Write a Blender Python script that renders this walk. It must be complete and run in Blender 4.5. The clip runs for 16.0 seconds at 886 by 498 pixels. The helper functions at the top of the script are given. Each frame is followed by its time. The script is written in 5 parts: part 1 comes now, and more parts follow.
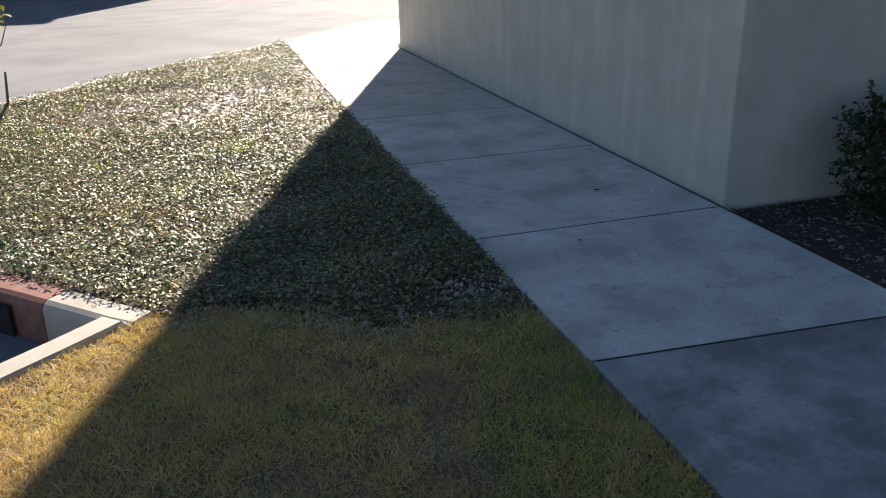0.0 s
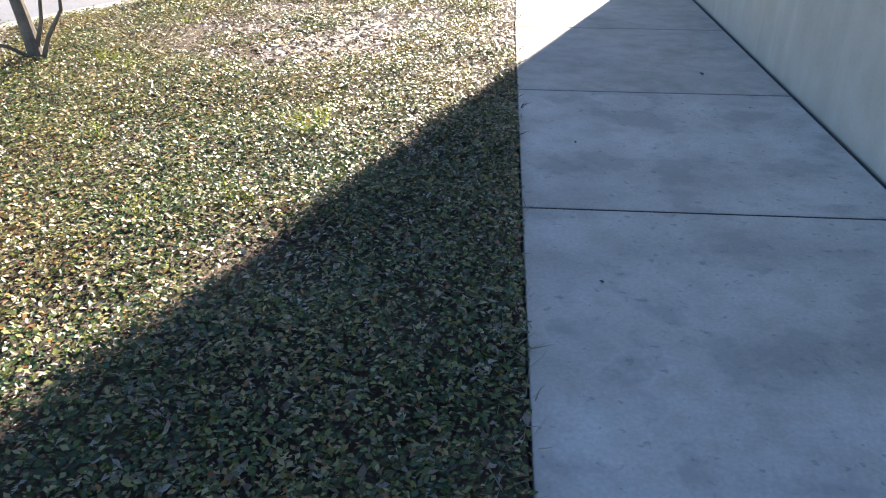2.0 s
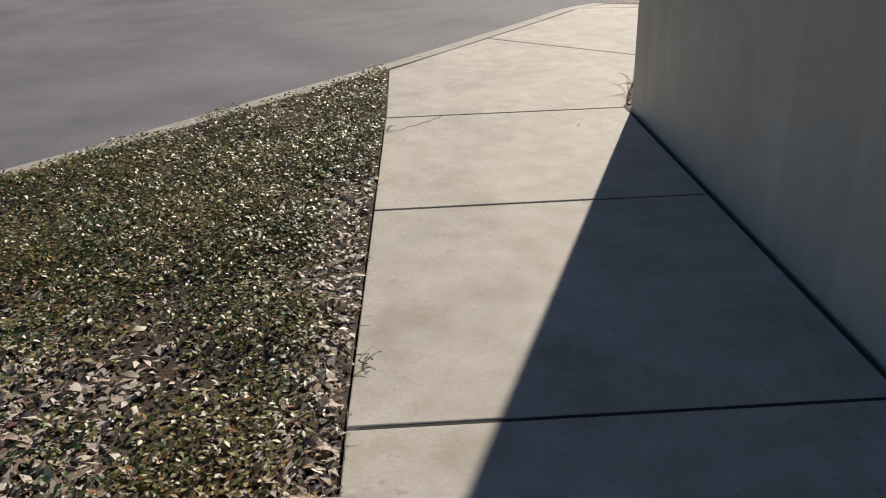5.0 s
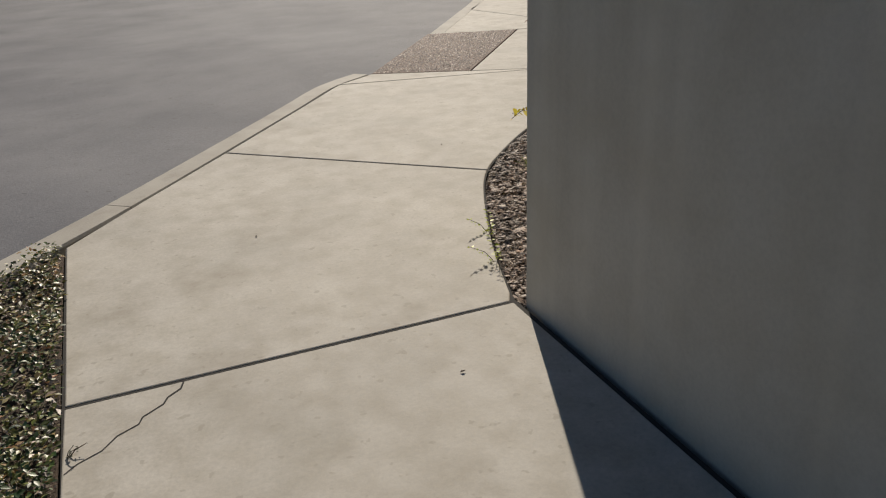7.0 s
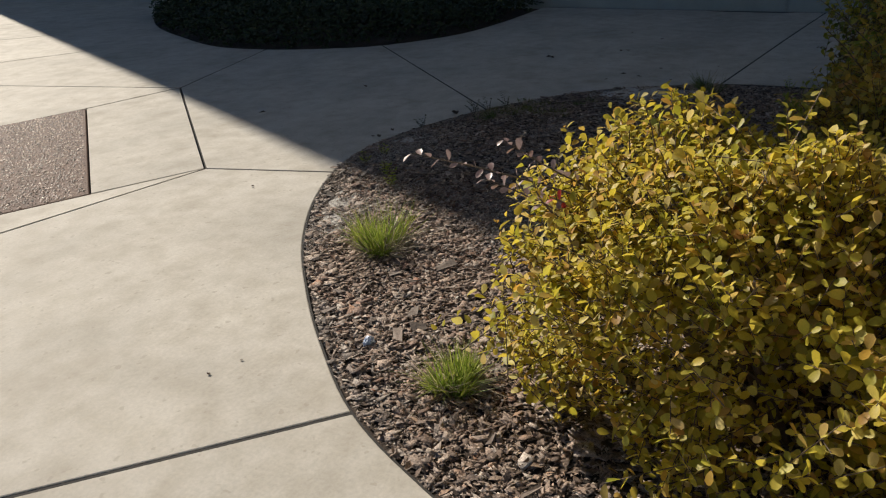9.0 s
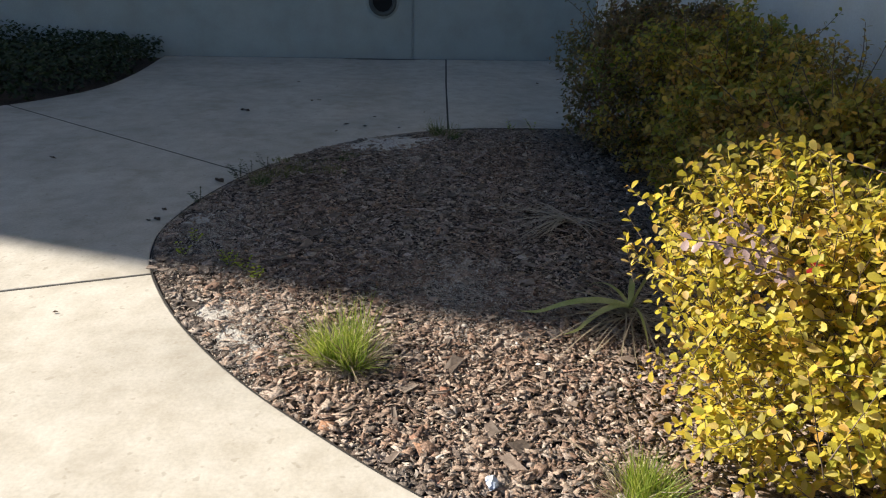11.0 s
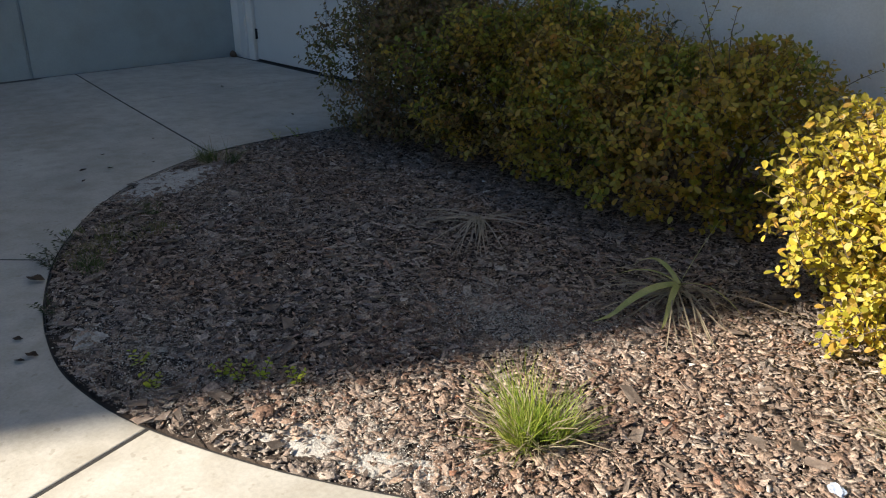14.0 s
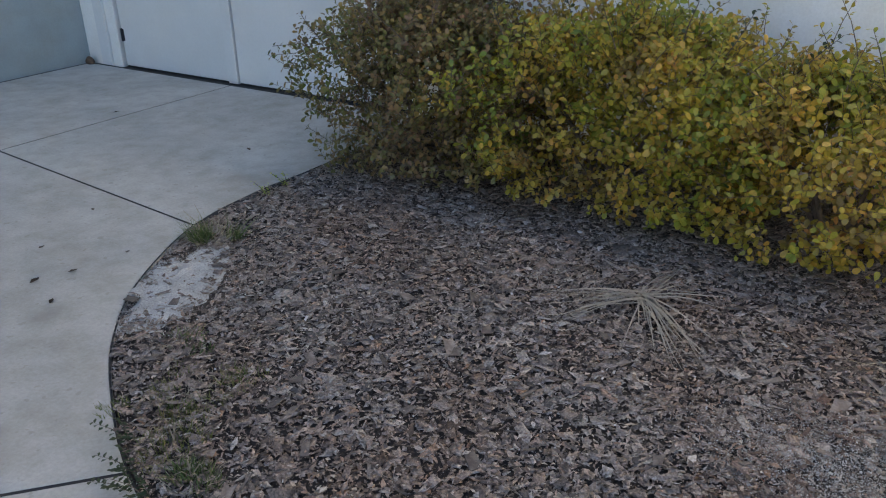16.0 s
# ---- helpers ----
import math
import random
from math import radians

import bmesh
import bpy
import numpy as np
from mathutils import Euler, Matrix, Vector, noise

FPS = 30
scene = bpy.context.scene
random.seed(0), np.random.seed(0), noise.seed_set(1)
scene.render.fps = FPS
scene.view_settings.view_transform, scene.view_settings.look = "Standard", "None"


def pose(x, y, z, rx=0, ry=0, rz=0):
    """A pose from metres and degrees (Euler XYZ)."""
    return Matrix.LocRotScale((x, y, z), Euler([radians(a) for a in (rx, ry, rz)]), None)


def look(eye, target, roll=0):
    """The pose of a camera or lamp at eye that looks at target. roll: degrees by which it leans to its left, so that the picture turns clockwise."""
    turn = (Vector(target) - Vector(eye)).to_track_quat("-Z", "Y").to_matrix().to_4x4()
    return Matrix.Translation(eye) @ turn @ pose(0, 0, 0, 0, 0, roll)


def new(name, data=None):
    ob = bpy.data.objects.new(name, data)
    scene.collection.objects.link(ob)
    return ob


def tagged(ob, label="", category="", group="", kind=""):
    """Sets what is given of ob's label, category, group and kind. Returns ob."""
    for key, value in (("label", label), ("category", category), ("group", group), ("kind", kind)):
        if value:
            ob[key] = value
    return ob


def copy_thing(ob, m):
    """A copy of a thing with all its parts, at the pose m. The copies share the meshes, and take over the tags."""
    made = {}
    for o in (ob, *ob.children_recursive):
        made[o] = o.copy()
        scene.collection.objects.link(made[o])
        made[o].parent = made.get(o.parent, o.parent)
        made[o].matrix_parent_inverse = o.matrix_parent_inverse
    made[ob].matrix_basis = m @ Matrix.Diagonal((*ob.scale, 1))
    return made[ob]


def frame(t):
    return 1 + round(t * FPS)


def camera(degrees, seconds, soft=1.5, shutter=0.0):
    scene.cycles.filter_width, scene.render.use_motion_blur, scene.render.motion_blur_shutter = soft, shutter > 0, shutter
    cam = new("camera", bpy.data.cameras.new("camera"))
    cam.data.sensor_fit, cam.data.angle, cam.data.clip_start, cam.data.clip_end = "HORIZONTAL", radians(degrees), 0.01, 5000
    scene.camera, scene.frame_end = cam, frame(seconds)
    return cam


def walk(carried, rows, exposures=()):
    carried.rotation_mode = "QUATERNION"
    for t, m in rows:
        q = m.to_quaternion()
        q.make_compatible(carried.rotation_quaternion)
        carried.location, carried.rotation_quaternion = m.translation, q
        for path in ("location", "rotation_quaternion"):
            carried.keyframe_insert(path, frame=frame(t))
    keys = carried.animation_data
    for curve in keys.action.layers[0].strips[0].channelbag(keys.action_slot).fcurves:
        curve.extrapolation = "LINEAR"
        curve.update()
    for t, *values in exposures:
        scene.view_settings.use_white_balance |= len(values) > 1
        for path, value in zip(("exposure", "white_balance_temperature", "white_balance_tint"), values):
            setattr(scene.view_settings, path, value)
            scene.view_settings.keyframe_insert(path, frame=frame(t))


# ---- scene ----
cam = camera(58.5, 16.0, soft=1.1)
PATH = [
    (0.0, look((-2.76, -11.121, 1.489), (-2.227, -9.342, 0.746), -1.5)),
    (0.5, look((-2.45, -10.57, 1.459), (-2.1, -8.765, 0.67), -2.3)),
    (1.0, look((-2.183, -9.974, 1.38), (-1.894, -8.182, 0.541), -1.4)),
    (1.5, look((-1.851, -9.412, 1.336), (-1.573, -7.647, 0.437), -0.4)),
    (2.0, look((-1.626, -8.758, 1.331), (-1.746, -7.006, 0.374), 0.2)),
    (2.5, look((-1.504, -8.075, 1.363), (-1.684, -6.35, 0.367), -0.6)),
    (3.0, look((-1.398, -7.353, 1.381), (-1.59, -5.66, 0.333), -0.7)),
    (3.5, look((-1.345, -6.64, 1.382), (-1.527, -4.928, 0.364), -1.8)),
    (4.0, look((-1.269, -5.96, 1.392), (-1.406, -4.186, 0.479), -2.1)),
    (4.5, look((-1.284, -5.26, 1.323), (-1.317, -3.46, 0.452), -2.1)),
    (7.0, look((-1.165, -2.128, 1.285), (-0.464, -0.439, 0.477), -2.5)),
    (7.5, look((-1.071, -1.506, 1.272), (-0.078, -0.008, 0.396), -1.4)),
    (8.0, look((-1.034, -0.919, 1.304), (0.084, 0.507, 0.459), -3.3)),
    (8.5, look((-1.009, -0.379, 1.34), (0.381, 0.785, 0.497), -4.2)),
    (9.0, look((-0.965, 0.174, 1.366), (0.621, 1.077, 0.547), -3.0)),
    (9.5, look((-0.968, 0.584, 1.427), (0.774, 1.091, 0.584), -1.6)),
    (9.7, look((-0.952, 0.773, 1.4), (0.797, 1.235, 0.546), -1.2)),
    (11.8, look((-0.668, 2.448, 1.324), (1.078, 1.754, 0.64), 0.8)),
    (12.0, look((-0.642, 2.571, 1.331), (1.069, 1.803, 0.637), 0.3)),
    (12.5, look((-0.478, 2.824, 1.338), (1.185, 1.894, 0.73), -0.3)),
    (13.0, look((-0.204, 3.028, 1.342), (1.332, 1.919, 0.702), 0.2)),
    (13.5, look((0.003, 3.294, 1.369), (1.432, 2.086, 0.662), 0.1)),
    (14.0, look((0.354, 3.382, 1.339), (1.735, 2.147, 0.586), -0.2)),
    (14.5, look((0.724, 3.437, 1.373), (2.004, 2.124, 0.575), 0.5)),
    (15.0, look((1.17, 3.517, 1.486), (2.368, 2.145, 0.659), -0.8)),
    (15.5, look((1.648, 3.485, 1.493), (2.671, 1.985, 0.654), 0.8)),
    (16.0, look((2.166, 3.543, 1.528), (3.12, 2.009, 0.669), -0.7)),
]
EXPOSURES = [(0.0, 1.38, 6550, 12), (1.0, 1.75, 6350, 12), (1.5, 2.06, 6200, 12), (2.0, 2.25, 6250, 12), (2.5, 2.12, 6250, 12), (3.0, 1.92, 6250, 12), (3.6, 1.35, 6200, 12), (4.5, 0.4, 6350, 12), (7.0, -0.15, 6400, 10), (8.5, 0.0, 6400, 10), (9.5, 0.68, 6400, 9),
             (12.0, 1.18, 6300, 9), (12.5, 1.0, 6300, 9), (13.0, 0.95, 6300, 9), (14.0, 1.25, 6350, 9), (14.5, 1.5, 6450, 10), (15.5, 2.6, 6850, 10), (16.0, 2.9, 6900, 12)]
walk(cam, PATH, EXPOSURES)

# ---- world, sun, sky ----
SUN_AZ = 21.2      # degrees clockwise from +y
SUN_EL = 32.0
world = bpy.data.worlds.new("sky")
scene.world = world
world.use_nodes = True
wn = world.node_tree.nodes
sky = wn.new("ShaderNodeTexSky")
sky.sky_type, sky.sun_disc = "NISHITA", False
sky.altitude, sky.dust_density, sky.ozone_density = 1200, 0.5, 3.5
sky.sun_elevation, sky.sun_rotation = radians(SUN_EL), radians(SUN_AZ)
wn["Background"].inputs["Strength"].default_value = 0.05
world.node_tree.links.new(sky.outputs[0], wn["Background"].inputs["Color"])
sun_data = bpy.data.lights.new("sun", "SUN")
sun_data.energy, sun_data.angle, sun_data.color = 5.0, radians(0.55), (1.0, 0.89, 0.74)
sun = new("sun", sun_data)
_a, _e = radians(SUN_AZ), radians(SUN_EL)
SUN_DIR = Vector((math.sin(_a) * math.cos(_e), math.cos(_a) * math.cos(_e), math.sin(_e)))
sun.matrix_world = look(SUN_DIR * 60, (0, 0, 0))

# ---- materials ----


def ramp(nt, stops, source):
    n = nt.nodes.new("ShaderNodeValToRGB")
    el = n.color_ramp.elements
    while len(el) < len(stops):
        el.new(0.5)
    for e, (p, c) in zip(el, stops):
        e.position = p
        e.color = (*c, 1)
    nt.links.new(source, n.inputs["Fac"])
    return n.outputs["Color"]


def noise_node(nt, vec, scale, detail=4.0, rough=0.55, stretch=None):
    if stretch:
        mp = nt.nodes.new("ShaderNodeMapping")
        mp.inputs["Scale"].default_value = stretch
        nt.links.new(vec, mp.inputs["Vector"])
        vec = mp.outputs["Vector"]
    n = nt.nodes.new("ShaderNodeTexNoise")
    n.inputs["Scale"].default_value = scale
    n.inputs["Detail"].default_value = detail
    n.inputs["Roughness"].default_value = rough
    nt.links.new(vec, n.inputs["Vector"])
    return n.outputs["Fac"]


def mix(nt, fac, a, b, mode="MIX"):
    n = nt.nodes.new("ShaderNodeMix")
    n.data_type, n.blend_type = "RGBA", mode
    for sock, val in ((n.inputs["Factor"], fac), (n.inputs["A"], a), (n.inputs["B"], b)):
        if isinstance(val, (int, float)):
            sock.default_value = val
        elif isinstance(val, tuple):
            sock.default_value = (*val, 1)
        else:
            nt.links.new(val, sock)
    return n.outputs["Result"]


def begin(name):
    m = bpy.data.materials.new(name)
    m.use_nodes = True
    nt = m.node_tree
    b = nt.nodes["Principled BSDF"]
    tc = nt.nodes.new("ShaderNodeTexCoord")
    return m, nt, b, tc.outputs["Object"]


def bumped(nt, b, height, strength, distance):
    n = nt.nodes.new("ShaderNodeBump")
    n.inputs["Strength"].default_value = strength
    n.inputs["Distance"].default_value = distance
    nt.links.new(height, n.inputs["Height"])
    nt.links.new(n.outputs["Normal"], b.inputs["Normal"])


def stony(name, broad, fine, s1, s2, rough, bump, dist, per_object=0.0, streak=None, stain=None, specks=None, mottle=None):
    """A mineral surface: broad tint, fine grain, optional vertical streaks and stains."""
    m, nt, b, co = begin(name)
    col = ramp(nt, broad, noise_node(nt, co, s1, 5))
    grain = noise_node(nt, co, s2, 6, 0.7)
    col = mix(nt, 1.0, col, ramp(nt, fine, grain), "MULTIPLY")
    if streak:
        st = noise_node(nt, co, streak[0], 3, 0.5, (1, 1, 0.06))
        col = mix(nt, ramp(nt, [(0.5, (0, 0, 0)), (0.75, (streak[1],) * 3)], st), col, streak[2])
    if stain:
        sn = noise_node(nt, co, stain[0], 5, 0.65)
        col = mix(nt, ramp(nt, [(stain[1], (0, 0, 0)), (stain[2], (stain[3],) * 3)], sn), col, stain[4])
    if mottle:
        mo = noise_node(nt, co, mottle[0], 4, 0.6)
        col = mix(nt, 1.0, col, ramp(nt, [(0.33, (mottle[1], mottle[1] * 0.98, mottle[1] * 0.94)), (0.62, (1.0,) * 3)], mo), "MULTIPLY")
    if specks:
        sp = noise_node(nt, co, specks[0], 2, 0.5)
        col = mix(nt, ramp(nt, [(specks[1], (0, 0, 0)), (specks[1] + 0.05, (specks[2],) * 3)], sp), col, specks[3])
    if per_object:
        oi = nt.nodes.new("ShaderNodeObjectInfo")
        lo, hi = 1 - per_object, 1.0
        col = mix(nt, 1.0, col, ramp(nt, [(0, (lo, lo, lo)), (1, (hi, hi, hi))], oi.outputs["Random"]), "MULTIPLY")
    nt.links.new(col, b.inputs["Base Color"])
    nt.links.new(ramp(nt, [(0.3, (rough - 0.08,) * 3), (0.7, (rough + 0.06,) * 3)], grain), b.inputs["Roughness"])
    bumped(nt, b, grain, bump, dist)
    return m


def leafy(name, stops, patch_stops, patch_scale, patch_mix=0.5, rough=0.4, translucent=0.35, spec=0.5, vein_scale=260, vein_low=0.72, relief=(0.25, 0.001)):
    """Leaves, blades or chips: a tint for each piece, patches over the whole, light through the leaf."""
    m, nt, b, co = begin(name)
    geo = nt.nodes.new("ShaderNodeNewGeometry")
    col = ramp(nt, stops, geo.outputs["Random Per Island"])
    pat = ramp(nt, patch_stops, noise_node(nt, co, patch_scale, 3))
    col = mix(nt, patch_mix, col, pat)
    vein = noise_node(nt, co, vein_scale, 3, 0.65)
    col = mix(nt, 1.0, col, ramp(nt, [(0.3, (vein_low,) * 3), (0.68, (1.0,) * 3)], vein), "MULTIPLY")
    nt.links.new(col, b.inputs["Base Color"])
    b.inputs["Roughness"].default_value = rough
    b.inputs["Specular IOR Level"].default_value = spec
    bumped(nt, b, vein, *relief)
    if translucent:
        tr = nt.nodes.new("ShaderNodeBsdfTranslucent")
        nt.links.new(col, tr.inputs["Color"])
        mx = nt.nodes.new("ShaderNodeMixShader")
        mx.inputs[0].default_value = translucent
        nt.links.new(b.outputs[0], mx.inputs[1])
        nt.links.new(tr.outputs[0], mx.inputs[2])
        nt.links.new(mx.outputs[0], nt.nodes["Material Output"].inputs["Surface"])
    return m


def plain(name, colour, rough=0.5, metal=0.0, grain=60):
    m, nt, b, co = begin(name)
    f = noise_node(nt, co, grain, 4)
    nt.links.new(mix(nt, 1.0, colour, ramp(nt, [(0.3, (0.8,) * 3), (0.7, (1.0,) * 3)], f), "MULTIPLY"), b.inputs["Base Color"])
    b.inputs["Roughness"].default_value, b.inputs["Metallic"].default_value = rough, metal
    bumped(nt, b, f, 0.15, 0.001)
    return m


CONCRETE = stony("concrete", [(0.32, (0.46, 0.435, 0.385)), (0.5, (0.54, 0.51, 0.455)), (0.68, (0.60, 0.57, 0.51))],
                 [(0.28, (0.80,) * 3), (0.62, (1.0,) * 3)], 1.5, 70, 0.8, 0.3, 0.002, per_object=0.08,
                 stain=(2.4, 0.52, 0.66, 0.44, (0.34, 0.305, 0.25)), specks=(24, 0.65, 0.5, (0.30, 0.27, 0.22)), mottle=(7.5, 0.83))
# Stained concrete, its base colour lightened to lift slabs lying in shade.
STAINED_LIFTED = stony("stained_lifted_concrete", [(0.32, (0.52, 0.505, 0.465)), (0.5, (0.63, 0.61, 0.56)), (0.68, (0.71, 0.685, 0.64))],
                [(0.28, (0.78,) * 3), (0.62, (1.0,) * 3)], 2.0, 70, 0.82, 0.3, 0.002,
                stain=(3.0, 0.5, 0.6, 0.55, (0.27, 0.26, 0.235)), specks=(24, 0.65, 0.5, (0.24, 0.225, 0.20)), mottle=(6.0, 0.80))
OLD_CONCRETE = stony("old_concrete", [(0.32, (0.27, 0.265, 0.255)), (0.5, (0.37, 0.36, 0.345)), (0.68, (0.50, 0.485, 0.46))],
                     [(0.28, (0.78,) * 3), (0.62, (1.0,) * 3)], 2.0, 70, 0.82, 0.3, 0.002,
                     stain=(3.2, 0.47, 0.56, 0.62, (0.20, 0.197, 0.185)), specks=(24, 0.65, 0.5, (0.2, 0.19, 0.17)), mottle=(6.0, 0.76))
KERB = stony("kerb_concrete", [(0.3, (0.33, 0.305, 0.265)), (0.7, (0.46, 0.435, 0.385))], [(0.3, (0.8,) * 3), (0.65, (1.0,) * 3)],
             2.5, 110, 0.8, 0.3, 0.002, stain=(6, 0.55, 0.75, 0.5, (0.2, 0.18, 0.15)))
RED_KERB = stony("red_kerb", [(0.35, (0.17, 0.06, 0.05)), (0.65, (0.24, 0.10, 0.08))], [(0.3, (0.75,) * 3), (0.65, (1.0,) * 3)],
                 5, 100, 0.75, 0.3, 0.002, stain=(9, 0.5, 0.7, 0.6, (0.26, 0.2, 0.165)))
ASPHALT = stony("asphalt", [(0.3, (0.115, 0.12, 0.142)), (0.5, (0.165, 0.168, 0.19)), (0.72, (0.22, 0.222, 0.242))],
                [(0.25, (0.6,) * 3), (0.65, (1.0,) * 3)], 0.8, 60, 0.84, 0.6, 0.006, stain=(0.9, 0.46, 0.68, 0.35, (0.24, 0.238, 0.25)), specks=(18, 0.68, 0.5, (0.07, 0.07, 0.07)))
ASPHALT.node_tree.nodes["Principled BSDF"].inputs["Specular IOR Level"].default_value = 0.45
STUCCO = stony("stucco", [(0.3, (0.52, 0.485, 0.41)), (0.7, (0.585, 0.545, 0.465))], [(0.3, (0.9,) * 3), (0.6, (1.0,) * 3)],
               1.3, 75, 0.85, 0.35, 0.004, mottle=(3.5, 0.9), streak=(5.5, 0.6, (0.68, 0.63, 0.53)), stain=(1.4, 0.52, 0.75, 0.22, (0.36, 0.33, 0.29)))
STUCCO_GREY = stony("stucco_grey", [(0.3, (0.50, 0.51, 0.49)), (0.7, (0.56, 0.565, 0.54))], [(0.3, (0.9,) * 3), (0.6, (1.0,) * 3)],
                    1.1, 75, 0.85, 0.35, 0.004, mottle=(3.5, 0.9), stain=(1.6, 0.52, 0.75, 0.25, (0.40, 0.40, 0.37)))
# Lighter, warmer copy of the grey stucco; bounced sunlight put into the colour.
STUCCO_BOUNCE = stony("stucco_bounce", [(0.3, (0.78, 0.765, 0.715)), (0.7, (0.83, 0.815, 0.765))], [(0.3, (0.9,) * 3), (0.6, (1.0,) * 3)],
                    1.1, 75, 0.85, 0.35, 0.004, mottle=(3.5, 0.92), stain=(1.6, 0.52, 0.75, 0.2, (0.55, 0.54, 0.5)))
# Darker, bluer copy of the grey stucco; court shade put into the colour.
STUCCO_COURT_SHADE = stony("stucco_court_shade", [(0.3, (0.31, 0.365, 0.37)), (0.7, (0.355, 0.41, 0.41))], [(0.3, (0.9,) * 3), (0.6, (1.0,) * 3)],
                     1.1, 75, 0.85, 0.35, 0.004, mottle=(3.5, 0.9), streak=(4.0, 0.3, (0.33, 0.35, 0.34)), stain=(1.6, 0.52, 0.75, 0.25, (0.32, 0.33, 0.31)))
PAINT = stony("door_paint", [(0.3, (0.62, 0.62, 0.59)), (0.7, (0.68, 0.68, 0.65))], [(0.3, (0.95,) * 3), (0.6, (1.0,) * 3)],
              2, 40, 0.5, 0.08, 0.001, stain=(3, 0.55, 0.8, 0.15, (0.45, 0.44, 0.4)))
JOINT = plain("joint_filler", (0.035, 0.032, 0.03), 0.95)
IRON = plain("dark_iron", (0.03, 0.03, 0.032), 0.55, 0.6)
PIPE_PLASTIC = plain("pipe_plastic", (0.05, 0.06, 0.06), 0.5)
# Near-black that puts the shade inside openings into colour.
HOLE_SHADE = plain("pipe_inside", (0.012, 0.012, 0.012), 0.9)
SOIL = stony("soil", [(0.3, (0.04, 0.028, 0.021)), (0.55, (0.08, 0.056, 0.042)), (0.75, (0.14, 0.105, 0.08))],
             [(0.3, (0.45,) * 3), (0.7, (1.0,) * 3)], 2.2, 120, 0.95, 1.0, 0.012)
LITTER_SOIL = stony("litter_soil", [(0.3, (0.22, 0.155, 0.095)), (0.55, (0.38, 0.28, 0.175)), (0.75, (0.50, 0.38, 0.25))],
                    [(0.3, (0.4,) * 3), (0.7, (1.0,) * 3)], 2.0, 100, 0.95, 1.0, 0.012)
SAND = stony("pale_sand", [(0.3, (0.52, 0.49, 0.45)), (0.7, (0.74, 0.71, 0.66))], [(0.35, (0.6,) * 3), (0.6, (1.0,) * 3)], 11, 130, 0.95, 1.0, 0.008)
PEBBLE = leafy("pebble", [(0.0, (0.03, 0.016, 0.012)), (0.35, (0.10, 0.052, 0.038)), (0.65, (0.26, 0.15, 0.11)), (0.85, (0.40, 0.28, 0.22)), (1.0, (0.62, 0.52, 0.45))],
               [(0.3, (0.12, 0.08, 0.06)), (0.7, (0.24, 0.18, 0.14))], 3, 0.08, 0.6, 0.0)
MULCH = leafy("bark_mulch", [(0.0, (0.06, 0.043, 0.035)), (0.15, (0.16, 0.115, 0.092)), (0.3, (0.30, 0.225, 0.18)), (0.45, (0.43, 0.34, 0.28)), (0.6, (0.53, 0.455, 0.395)), (0.72, (0.38, 0.255, 0.185)), (0.84, (0.60, 0.51, 0.44)), (0.94, (0.70, 0.62, 0.54)), (0.975, (0.48, 0.22, 0.10)), (1.0, (0.82, 0.77, 0.70))],
              [(0.36, (0.42, 0.28, 0.20)), (0.48, (0.42, 0.35, 0.30)), (0.64, (0.52, 0.47, 0.42))], 1.7, 0.26, 0.66, 0.0, 0.3, 120, 0.28, (1.0, 0.006))
FRESH_BARK = leafy("fresh_bark", [(0.0, (0.08, 0.046, 0.034)), (0.25, (0.22, 0.135, 0.10)), (0.5, (0.40, 0.28, 0.21)), (0.75, (0.54, 0.42, 0.335)), (0.92, (0.68, 0.57, 0.47)), (1.0, (0.40, 0.16, 0.09))],
                   [(0.36, (0.40, 0.22, 0.14)), (0.64, (0.52, 0.40, 0.31))], 3.0, 0.28, 0.66, 0.0, 0.3, 120, 0.28, (1.0, 0.006))
SHREDS = leafy("bark_shreds", [(0.0, (0.05, 0.035, 0.028)), (0.3, (0.19, 0.135, 0.104)), (0.55, (0.40, 0.30, 0.235)), (0.75, (0.56, 0.45, 0.365)), (0.9, (0.50, 0.31, 0.20)), (1.0, (0.76, 0.68, 0.58))],
               [(0.36, (0.42, 0.27, 0.18)), (0.64, (0.48, 0.42, 0.37))], 1.7, 0.28, 0.7, 0.0, 0.3, 140, 0.4, (0.8, 0.004))
COVER_SOIL = stony("cover_soil", [(0.3, (0.06, 0.042, 0.03)), (0.55, (0.13, 0.09, 0.063)), (0.75, (0.22, 0.165, 0.12))],
                   [(0.3, (0.45,) * 3), (0.7, (1.0,) * 3)], 2.2, 120, 0.95, 1.0, 0.012)
COVER = leafy("groundcover_leaf", [(0.0, (0.015, 0.035, 0.01)), (0.3, (0.05, 0.10, 0.022)), (0.5, (0.15, 0.20, 0.035)), (0.68, (0.42, 0.38, 0.09)), (0.84, (0.64, 0.54, 0.28)), (0.94, (0.52, 0.24, 0.08)), (1.0, (0.38, 0.10, 0.04))],
              [(0.34, (0.03, 0.10, 0.025)), (0.5, (0.18, 0.18, 0.04)), (0.64, (0.46, 0.32, 0.13))], 1.8, 0.33, 0.42, 0.32, 0.7)
COVER_LUSH = leafy("lush_groundcover_leaf", [(0.0, (0.016, 0.04, 0.012)), (0.45, (0.04, 0.09, 0.022)), (0.75, (0.11, 0.18, 0.03)), (0.92, (0.32, 0.34, 0.06)), (1.0, (0.50, 0.48, 0.2))],
                   [(0.4, (0.02, 0.075, 0.03)), (0.6, (0.09, 0.15, 0.03))], 2.5, 0.3, 0.40, 0.32, 0.7)
